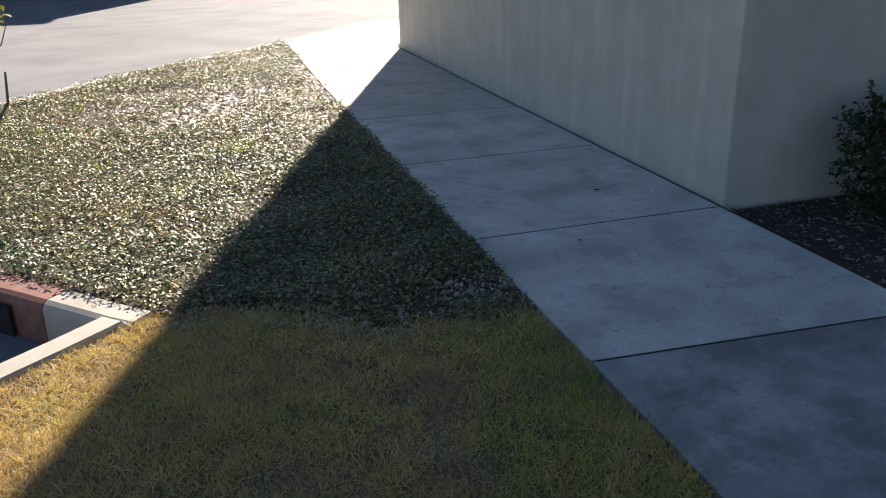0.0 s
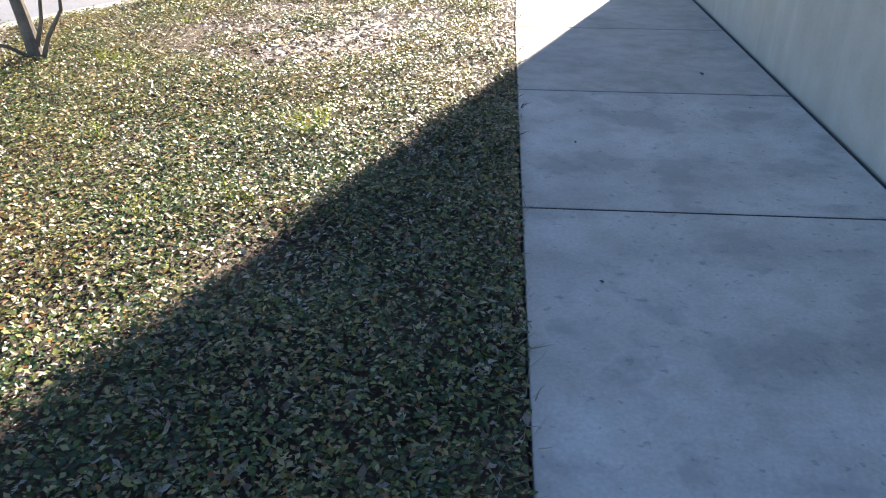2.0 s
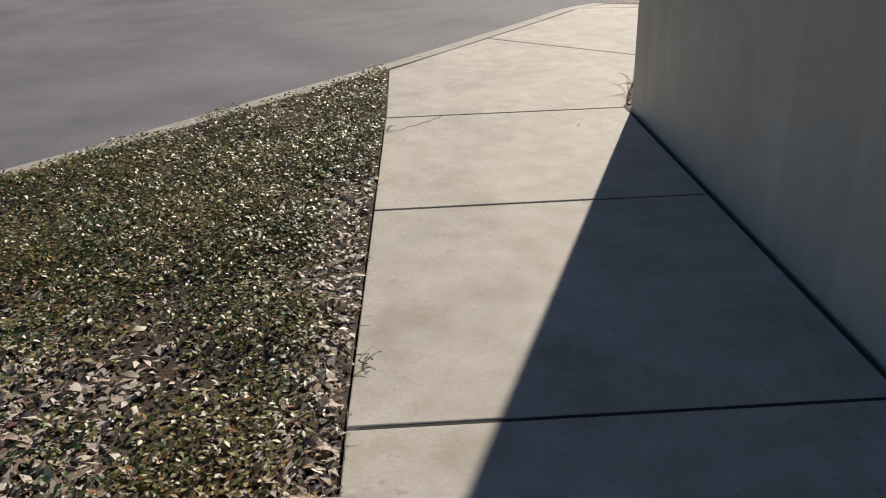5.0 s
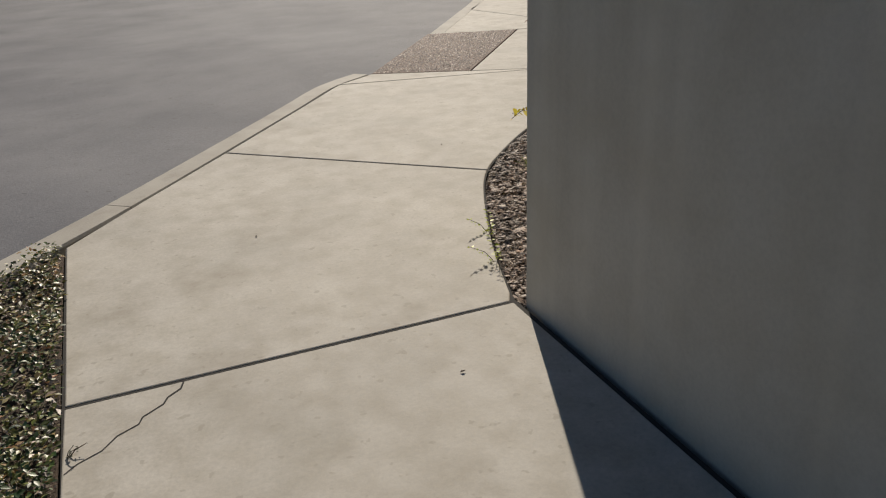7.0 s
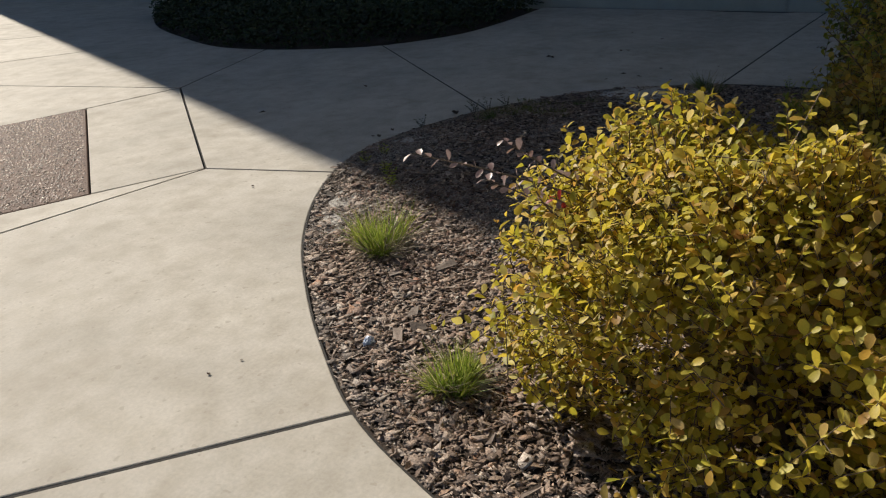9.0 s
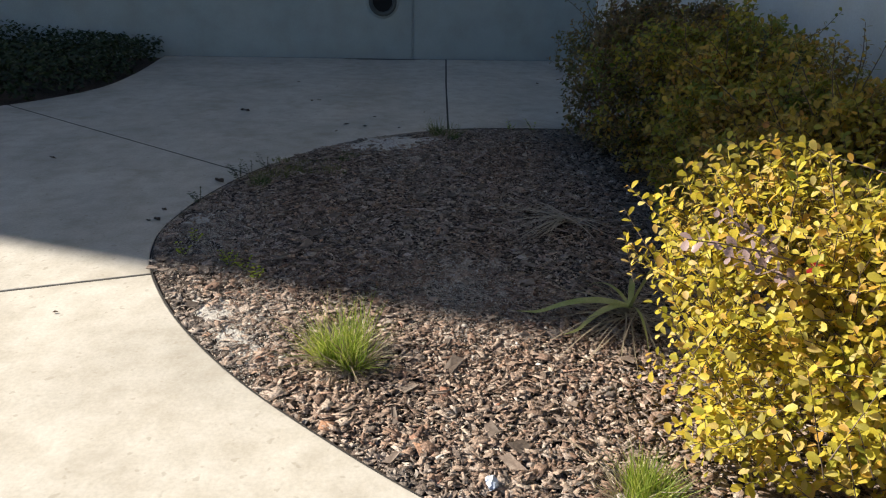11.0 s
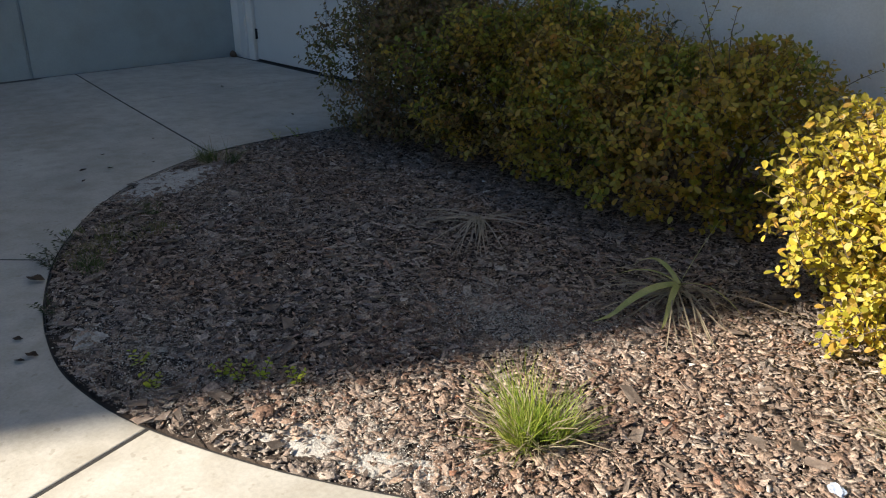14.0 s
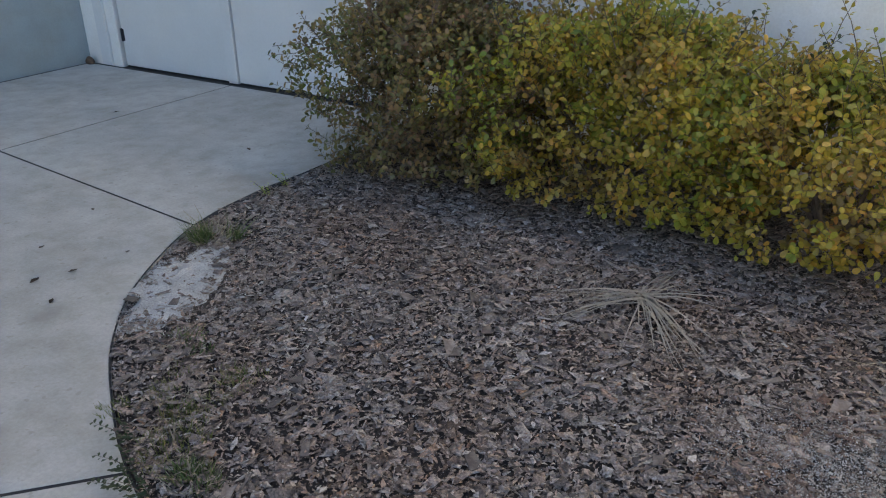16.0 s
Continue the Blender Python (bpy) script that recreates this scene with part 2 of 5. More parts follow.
GRASS = leafy("dormant_grass", [(0.0, (0.30, 0.22, 0.11)), (0.2, (0.54, 0.41, 0.18)), (0.55, (0.80, 0.63, 0.27)), (0.85, (0.88, 0.75, 0.42)), (1.0, (0.92, 0.85, 0.65))],
              [(0.27, (0.34, 0.35, 0.04)), (0.36, (0.78, 0.60, 0.08)), (0.56, (0.74, 0.52, 0.16)), (0.68, (0.42, 0.27, 0.13))], 3.0, 0.45, 0.55, 0.28)
TUFT = leafy("tuft_grass", [(0.0, (0.12, 0.20, 0.02)), (0.45, (0.28, 0.42, 0.045)), (0.8, (0.54, 0.57, 0.11)), (1.0, (0.74, 0.66, 0.32))],
             [(0.4, (0.18, 0.29, 0.035)), (0.6, (0.48, 0.50, 0.10))], 16, 0.35, 0.42, 0.5)
STRAW = leafy("dry_straw", [(0.0, (0.24, 0.19, 0.12)), (0.6, (0.46, 0.39, 0.28)), (1.0, (0.62, 0.55, 0.42))], [(0.4, (0.36, 0.3, 0.2)), (0.6, (0.5, 0.43, 0.31))], 9, 0.3, 0.55, 0.25)
PALE_STRAW = leafy("pale_straw", [(0.0, (0.32, 0.27, 0.21)), (0.5, (0.52, 0.46, 0.37)), (1.0, (0.68, 0.62, 0.53))], [(0.4, (0.30, 0.25, 0.19)), (0.6, (0.44, 0.38, 0.30))], 9, 0.3, 0.5, 0.2)
LITTER = leafy("leaf_litter", [(0.0, (0.12, 0.08, 0.06)), (0.3, (0.38, 0.28, 0.21)), (0.65, (0.64, 0.54, 0.44)), (0.93, (0.80, 0.75, 0.68)), (1.0, (0.5, 0.22, 0.09))], [(0.4, (0.3, 0.23, 0.17)), (0.6, (0.46, 0.39, 0.32))], 4, 0.3, 0.5, 0.1, 0.6)
STRAP_LEAF = leafy("strap_leaf", [(0.0, (0.38, 0.44, 0.10)), (1.0, (0.70, 0.68, 0.30))], [(0.4, (0.34, 0.40, 0.11)), (0.6, (0.62, 0.60, 0.28))], 14, 0.4, 0.35, 0.35)
YELLOW_LEAF = leafy("golden_leaf", [(0.0, (0.12, 0.14, 0.02)), (0.2, (0.33, 0.34, 0.035)), (0.4, (0.58, 0.48, 0.045)), (0.58, (0.78, 0.62, 0.075)), (0.70, (0.56, 0.55, 0.08)), (0.81, (0.74, 0.62, 0.30)), (0.89, (0.50, 0.31, 0.11)), (0.96, (0.64, 0.33, 0.05)), (1.0, (0.34, 0.14, 0.06))],
                    [(0.3, (0.28, 0.33, 0.035)), (0.46, (0.70, 0.55, 0.06)), (0.6, (0.66, 0.46, 0.09)), (0.74, (0.36, 0.20, 0.07))], 7.5, 0.36, 0.5, 0.5, 0.4, 260, 0.84)
HEDGE_LEAF = leafy("hedge_leaf", [(0.0, (0.06, 0.11, 0.02)), (0.35, (0.20, 0.25, 0.03)), (0.6, (0.44, 0.40, 0.045)), (0.8, (0.62, 0.42, 0.06)), (1.0, (0.56, 0.22, 0.05))],
                   [(0.32, (0.13, 0.22, 0.03)), (0.44, (0.42, 0.41, 0.045)), (0.54, (0.66, 0.42, 0.06)), (0.66, (0.34, 0.17, 0.08))], 2.8, 0.52, 0.38, 0.4)
BRONZE_LEAF = leafy("bronze_leaf", [(0.0, (0.08, 0.13, 0.03)), (0.4, (0.20, 0.20, 0.04)), (0.75, (0.30, 0.16, 0.08)), (1.0, (0.52, 0.32, 0.08))],
                    [(0.3, (0.18, 0.22, 0.04)), (0.45, (0.26, 0.20, 0.06)), (0.62, (0.24, 0.13, 0.085))], 3.4, 0.5, 0.38, 0.35)
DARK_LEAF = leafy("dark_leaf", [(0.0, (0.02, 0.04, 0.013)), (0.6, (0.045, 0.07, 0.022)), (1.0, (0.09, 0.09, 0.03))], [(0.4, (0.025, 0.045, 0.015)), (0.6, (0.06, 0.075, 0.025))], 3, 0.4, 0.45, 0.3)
PINK_LEAF = leafy("pink_leaf", [(0.0, (0.26, 0.17, 0.16)), (1.0, (0.46, 0.35, 0.34))], [(0.4, (0.30, 0.20, 0.19)), (0.6, (0.42, 0.32, 0.31))], 20, 0.3, 0.35, 0.3)
RED_LEAF = leafy("red_leaf", [(0.0, (0.40, 0.02, 0.022)), (1.0, (0.52, 0.05, 0.04))], [(0.4, (0.4, 0.02, 0.02)), (0.6, (0.5, 0.04, 0.04))], 20, 0.3, 0.4, 0.5)
BRIGHT_WEED = leafy("bright_weed", [(0.0, (0.28, 0.42, 0.03)), (1.0, (0.60, 0.62, 0.07))], [(0.4, (0.32, 0.45, 0.04)), (0.6, (0.56, 0.58, 0.07))], 12, 0.3, 0.4, 0.5)
DULL_WEED = leafy("dull_weed", [(0.0, (0.06, 0.10, 0.03)), (0.5, (0.15, 0.23, 0.06)), (1.0, (0.32, 0.34, 0.13))], [(0.4, (0.08, 0.12, 0.04)), (0.6, (0.17, 0.18, 0.08))], 12, 0.3, 0.5, 0.4)
MOSS_WEED = leafy("moss_weed", [(0.0, (0.10, 0.14, 0.03)), (0.5, (0.21, 0.24, 0.06)), (1.0, (0.40, 0.34, 0.13))], [(0.4, (0.11, 0.14, 0.04)), (0.6, (0.26, 0.22, 0.09))], 12, 0.3, 0.5, 0.4)
DEAD_LEAF = leafy("dead_leaf", [(0.0, (0.05, 0.035, 0.025)), (1.0, (0.16, 0.10, 0.06))], [(0.4, (0.06, 0.04, 0.03)), (0.6, (0.14, 0.09, 0.05))], 12, 0.3, 0.7, 0.15)
BARK = stony("twig_bark", [(0.3, (0.10, 0.07, 0.05)), (0.7, (0.19, 0.14, 0.10))], [(0.3, (0.6,) * 3), (0.7, (1.0,) * 3)], 20, 150, 0.85, 0.5, 0.002)
TRUNK_BARK = stony("trunk_bark", [(0.3, (0.16, 0.13, 0.105)), (0.7, (0.30, 0.26, 0.22))], [(0.3, (0.6,) * 3), (0.7, (1.0,) * 3)], 9, 90, 0.85, 0.6, 0.003)
TREE_LEAF = leafy("tree_leaf", [(0.0, (0.10, 0.16, 0.02)), (0.5, (0.32, 0.38, 0.04)), (0.85, (0.62, 0.55, 0.07)), (1.0, (0.45, 0.26, 0.08))], [(0.4, (0.20, 0.28, 0.03)), (0.6, (0.50, 0.46, 0.06))], 9, 0.35, 0.35, 0.4)
FOIL = plain("crumpled_foil", (0.55, 0.62, 0.75), 0.35, 0.3)
GRIT = leafy("sand_grit", [(0.0, (0.42, 0.38, 0.33)), (0.6, (0.62, 0.58, 0.52)), (1.0, (0.80, 0.77, 0.72))], [(0.4, (0.42, 0.38, 0.33)), (0.6, (0.58, 0.54, 0.48))], 8, 0.3, 0.8, 0.0)
BARK_PIECE = stony("bark_piece", [(0.3, (0.20, 0.14, 0.105)), (0.55, (0.36, 0.28, 0.225)), (0.75, (0.50, 0.43, 0.36))], [(0.3, (0.6,) * 3), (0.7, (1.0,) * 3)], 14, 120, 0.75, 0.6, 0.003, per_object=0.6)

# ---- mesh helpers ----


def part(name, bm, material, parent=None, label=""):
    me = bpy.data.meshes.new(name)
    bm.to_mesh(me)
    bm.free()
    me.materials.append(material)
    ob = new(name, me)
    ob.parent = parent
    if label:
        ob["label"] = label
    return ob


def array_mesh(name, verts, faces_flat, starts, material, parent=None, smooth=False):
    me = bpy.data.meshes.new(name)
    me.vertices.add(len(verts))
    me.vertices.foreach_set("co", np.asarray(verts, np.float32).ravel())
    me.loops.add(len(faces_flat))
    me.loops.foreach_set("vertex_index", np.asarray(faces_flat, np.int32))
    me.polygons.add(len(starts))
    me.polygons.foreach_set("loop_start", np.asarray(starts, np.int32))
    if smooth:
        me.polygons.foreach_set("use_smooth", np.ones(len(starts), bool))
    me.update(calc_edges=True)
    me.validate()
    me.materials.append(material)
    ob = new(name, me)
    ob.parent = parent
    return ob


def scatter(name, template, loc, frames, size, material, parent=None, smooth=False):
    """Many small pieces in one mesh: template (verts, faces) at each place, turned by its 3 x 3 frame and scaled."""
    tv, tf = np.asarray(template[0], float), template[1]
    n, k = len(loc), len(tv)
    size = np.asarray(size, float)
    if size.ndim == 1:
        size = np.repeat(size[:, None], 3, 1)
    v = np.einsum("nij,nkj->nki", frames, tv[None] * size[:, None, :]) + np.asarray(loc)[:, None, :]
    flat = np.concatenate([np.asarray(f) for f in tf])
    lens = np.array([len(f) for f in tf])
    st = np.concatenate([[0], np.cumsum(lens)[:-1]])
    allflat = (flat[None] + (np.arange(n) * k)[:, None]).ravel()
    allst = (st[None] + (np.arange(n) * len(flat))[:, None]).ravel()
    return array_mesh(name, v.reshape(-1, 3), allflat, allst, material, parent, smooth)


def frames_about(normals, rng):
    """A frame for each normal, turned at random about it: columns along, across, normal."""
    nrm = normals / np.linalg.norm(normals, axis=1, keepdims=True)
    r = rng.normal(size=nrm.shape)
    a = r - (r * nrm).sum(1, keepdims=True) * nrm
    a /= np.linalg.norm(a, axis=1, keepdims=True) + 1e-9
    return np.stack([a, np.cross(nrm, a), nrm], axis=2)


def inside(poly, x, y):
    res = np.zeros(len(x), bool)
    j = len(poly) - 1
    for i in range(len(poly)):
        (xi, yi), (xj, yj) = poly[i], poly[j]
        c = ((yi > y) != (yj > y)) & (x < (xj - xi) * (y - yi) / (yj - yi + 1e-12) + xi)
        res ^= c
        j = i
    return res


def spread(poly, n, rng):
    xs, ys = [p[0] for p in poly], [p[1] for p in poly]
    x, y = rng.uniform(min(xs), max(xs), n * 4), rng.uniform(min(ys), max(ys), n * 4)
    k = inside(poly, x, y)
    return x[k][:n], y[k][:n]


def waves(x, y, scale, seed):
    """Soft value noise of about -1 to 1."""
    r = np.random.default_rng(seed)
    s = np.zeros_like(x)
    for _ in range(7):
        a, f, p = r.uniform(0, 6.28), scale * r.uniform(0.5, 1.8), r.uniform(0, 6.28)
        s = s + np.sin((x * np.cos(a) + y * np.sin(a)) * f + p)
    return s / 4.5


def smooth_line(pts, n=6):
    """A Catmull-Rom line through the points."""
    p = [Vector((*q, 0)) if len(q) == 2 else Vector(q) for q in pts]
    out = []
    for i in range(len(p) - 1):
        a, b, c, d = p[max(i - 1, 0)], p[i], p[i + 1], p[min(i + 2, len(p) - 1)]
        for k in range(n):
            t = k / n
            out.append(0.5 * ((2 * b) + (c - a) * t + (2 * a - 5 * b + 4 * c - d) * t * t + (3 * b - a - 3 * c + d) * t ** 3))
    out.append(p[-1])
    return [(q.x, q.y) for q in out]


def area(poly):
    return 0.5 * sum(poly[i - 1][0] * poly[i][1] - poly[i][0] * poly[i - 1][1] for i in range(len(poly)))


def shrink(poly, d):
    """The polygon (counter-clockwise) moved inwards by d."""
    out, n = [], len(poly)
    for i in range(n):
        a, b, c = Vector(poly[i - 1][:2]), Vector(poly[i][:2]), Vector(poly[(i + 1) % n][:2])
        u, w = (b - a).normalized(), (c - b).normalized()
        nu, nw = Vector((-u.y, u.x)), Vector((-w.y, w.x))
        m = nu + nw
        m = m / max(m.length_squared, 0.5) * 2
        out.append((b.x + m.x * d, b.y + m.y * d))
    return out


def prism(poly, low, high, gap=0.0, edge=0.006, heights=None):
    """A slab on the polygon with a rounded upper edge; heights: the top at each corner, where it slopes."""
    if area(poly) < 0:
        poly = poly[::-1]
        heights = heights[::-1] if heights else None
    hs = heights or [high] * len(poly)
    bm = bmesh.new()
    rings = []
    for d, dz in ((gap, None), (gap, -edge), (gap + edge * 0.35, -edge * 0.3), (gap + edge, 0.0)):
        rings.append([bm.verts.new((x, y, low if dz is None else h + dz)) for (x, y), h in zip(shrink(poly, d), hs)])
    n = len(poly)
    for r0, r1 in zip(rings, rings[1:]):
        for i in range(n):
            bm.faces.new((r0[i - 1], r0[i], r1[i], r1[i - 1]))
    top = bm.faces.new(rings[-1])
    bmesh.ops.triangulate(bm, faces=[top])
    return bm


def box(bm, x0, x1, y0, y1, z0, z1, bevel=0.0):
    m = bmesh.ops.create_cube(bm, size=1.0)
    for v in m["verts"]:
        v.co = Vector((x0 + (v.co.x + 0.5) * (x1 - x0), y0 + (v.co.y + 0.5) * (y1 - y0), z0 + (v.co.z + 0.5) * (z1 - z0)))
    if bevel:
        es = list({e for v in m["verts"] for e in v.link_edges})
        bmesh.ops.bevel(bm, geom=es, offset=bevel, segments=2, affect="EDGES", profile=0.6)
    return bm


def tube(bm, pts, radii, sides=6):
    """A tapering round stem along the points."""
    prev = None
    for i, p in enumerate(pts):
        d = (pts[min(i + 1, len(pts) - 1)] - pts[max(i - 1, 0)]).normalized()
        u = d.orthogonal().normalized()
        w = d.cross(u)
        r = radii[i]
        ring = [bm.verts.new(p + (u * math.cos(2 * math.pi * k / sides) + w * math.sin(2 * math.pi * k / sides)) * r) for k in range(sides)]
        if prev:
            for k in range(sides):
                bm.faces.new((prev[k - 1], prev[k], ring[k], ring[k - 1]))
        prev = ring
    bm.faces.new(prev)
    return bm


# ---- ground and road ----
KERB_IN = smooth_line([(-7.5, -11.2), (-5.2, -9.5), (-3.62, -8.22), (-3.12, -7.78)], 4) + \
    smooth_line([(-3.12, -7.76), (-3.46, -7.42), (-3.82, -7.08), (-4.9, -6.15), (-5.55, -5.2), (-5.5, -4.1), (-4.85, -2.7), (-3.8, -1.2), (-2.95, -0.28),
                 (-2.06, 0.72), (-1.46, 1.38), (-1.08, 1.83), (-0.61, 2.42), (0.04, 3.25), (0.49, 3.84), (0.86, 4.18)], 5)[1:]
BED = {"corner": (0.0, 0.05), "H": (0.56, 1.37), "K": (2.36, 2.73), "Q": (3.86, 2.52), "P": (5.05, 1.19)}
b1 = smooth_line([(0.0, 0.05), (0.14, 0.47), (0.37, 1.02), (0.56, 1.37), (0.84, 1.69), (1.13, 1.97), (1.49, 2.27), (1.92, 2.54), (2.36, 2.73), (2.68, 2.80),
                  (2.97, 2.80), (3.38, 2.71), (3.86, 2.52), (4.22, 2.30), (4.52, 2.06), (4.80, 1.72), (5.05, 1.19), (5.10, 0.7), (5.07, 0.2), (5.05, -1.05)], 6)


def along(a, b):
    """The bed's edge between two of its marked places."""
    i = min(range(len(b1)), key=lambda k: math.dist(b1[k], BED[a]))
    j = min(range(len(b1)), key=lambda k: math.dist(b1[k], BED[b]))
    return b1[i:j + 1]


ISLE = smooth_line([(8.7, 9.9), (7.4, 9.4), (6.41, 8.4), (5.72, 7.2), (5.38, 6.4), (5.37, 5.74), (5.55, 5.15), (5.86, 4.64), (6.55, 4.2), (7.4, 4.06), (8.7, 4.04)], 5)


def isle_between(a, b):
    i = min(range(len(ISLE)), key=lambda k: math.dist(ISLE[k], a))
    j = min(range(len(ISLE)), key=lambda k: math.dist(ISLE[k], b))
    return ISLE[i:j + 1]


def road_z(x, y):
    """The road lies a kerb's height below the walk and rises to the ramp."""
    d2 = ((x - 1.5) ** 2 + (y - 5.3) ** 2) / 4.5
    d3 = ((x + 3.6) ** 2 + (y + 7.7) ** 2) / 2.0
    return -0.12 + 0.088 * math.exp(-d2) - 0.10 * math.exp(-d3)


bm = bmesh.new()
steps = [-400, -150, -60, -30, -18, -13] + [-10 + 0.8 * i for i in range(41)] + [26, 32, 60, 150, 400]
grid = [[bm.verts.new((x, y, road_z(x, y))) for x in steps] for y in steps]
for j in range(len(steps) - 1):
    for i in range(len(steps) - 1):
        bm.faces.new((grid[j][i], grid[j][i + 1], grid[j + 1][i + 1], grid[j + 1][i])).smooth = True
ground = tagged(part("ground", bm, ASPHALT), "worn grey asphalt road beside a concrete kerb", "road", kind="structure")

# verge under the lawn, the groundcover and the near bed
GC = [(-1.518, -8.32), (-1.518, -3.0), (-1.462, 0.05), (-1.462, 1.3)] + [p for p in KERB_IN[::-1] if p[1] < 1.3 and p[1] > -7.72] + [(-3.08, -7.8), (-2.7, -7.9), (-2.4, -8.03), (-2.2, -8.25), (-1.8, -8.33)]
LAWN = [(-1.518, -8.34), (-1.8, -8.34), (-2.2, -8.26), (-2.4, -8.04), (-2.7, -7.92), (-3.1, -7.82), (-3.6, -8.25), (-5.2, -9.53), (-7.5, -11.3), (-7.5, -18), (-1.518, -18)]
tagged(part("groundcover_soil", prism(GC, -0.3, -0.012), COVER_SOIL), "brown litter-strewn soil under trailing groundcover", "soil", kind="structure")
tagged(part("lawn_soil", prism(LAWN, -0.3, -0.02), LITTER_SOIL), "dry brown soil under a dormant lawn", "soil", kind="structure")
NEAR_BED = [(0.03, -7.5), (0.03, -18), (6, -18), (6, -7.5)]
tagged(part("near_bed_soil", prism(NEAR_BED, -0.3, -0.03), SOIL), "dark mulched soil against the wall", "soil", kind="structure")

# mulch bed, slightly mounded
BED_POLY = b1 + [(0.43, -1.05), (0.43, -0.02), (0.02, -0.02)]


def bed_z(x, y):
    return -0.022 + 0.035 * (1 - math.exp(-max(0.0, min(y + 0.6, 2.0)) * 1.2)) * math.exp(-((x - 2.8) / 2.4) ** 2) * (0.6 + 0.4 * math.sin(x * 3.1) * math.cos(y * 2.7))


bm = bmesh.new()
ring = [bm.verts.new((x, y, -0.016)) for x, y in BED_POLY]
bm.faces.new(ring)
bmesh.ops.triangulate(bm, faces=bm.faces[:])
for _ in range(4):
    bmesh.ops.subdivide_edges(bm, edges=[e for e in bm.edges if e.calc_length() > 0.14], cuts=1)
    bmesh.ops.triangulate(bm, faces=bm.faces[:])
for v in bm.verts:
    if not v.is_boundary:
        v.co.z = bed_z(v.co.x, v.co.y)
for f in bm.faces:
    f.normal_update()
    if f.normal.z < 0:
        f.normal_flip()
tagged(part("mulch_bed_soil", bm, SOIL), "dark brown soil of a curved mulched planting bed", "soil", kind="structure")
bm = bmesh.new()
ring = [bm.verts.new((x, y, -0.02)) for x, y in ISLE]
bm.faces.new(ring)
tagged(part("island_bed_soil", bm, SOIL), "dark soil of a rounded island bed", "soil", kind="structure")

# ---- concrete walk, slab by slab ----
bm = bmesh.new()
for poly in ([(-1.52, -18), (-0.0, -18), (0, 0.05), (-1.46, 0.05)],
             [(-1.46, 0.05), (0, 0.05)] + along("corner", "K") + [(2.15, 3.48), (0.49, 3.84), (-0.61, 2.42), (-1.455, 1.33)],
             [(2.15, 3.48)] + along("K", "Q") + isle_between((5.37, 5.74), (5.86, 4.64))[::-1] + [(3.72, 5.27)],
             along("Q", "P") + [(5.07, 0.2), (5.05, -1.05), (8.74, -1.05), (8.74, 4.04)] + isle_between((5.86, 4.64), (8.7, 4.04))[::-1],
             [(3.72, 5.27)] + isle_between((6.41, 8.4), (5.37, 5.74))[::-1] + [(8.7, 9.9), (8.7, 16), (8.3, 16), (5.69, 11.28), (3.95, 8.22), (3.23, 7.25)]):
    bm.faces.new([bm.verts.new((x, y, -0.0035)) for x, y in (poly if area(poly) > 0 else poly[::-1])])
bmesh.ops.triangulate(bm, faces=bm.faces[:])
walkway = tagged(part("pavement", bm, JOINT), "pale beige concrete pavement with tooled dark joints", "pavement", kind="structure")
ys = [-18, -16.4, -14.9, -13.4, -11.87, -10.34, -8.82, -7.48, -5.955, -4.425, -2.9, -1.40, 0.05]
H_L, K_C, L_C = (-0.61, 2.42), (2.15, 3.48), (3.72, 5.27)
RAMP = -0.022
slabs = []
for y0, y1 in zip(ys, ys[1:]):
    xl = lambda y: -1.515 if y < -3 else -1.515 + 0.055 * (y + 3) / 3.05
    turn = lambda y: (-0.085 if y < -8 else -0.005 if y < 0 else -0.02)
    yr0, yr1 = y0 + turn(y0), y1 + turn(y1)
    slabs.append(([(xl(y0), y0), (-0.010, yr0), (-0.010, yr1), (xl(y1), y1)], None))
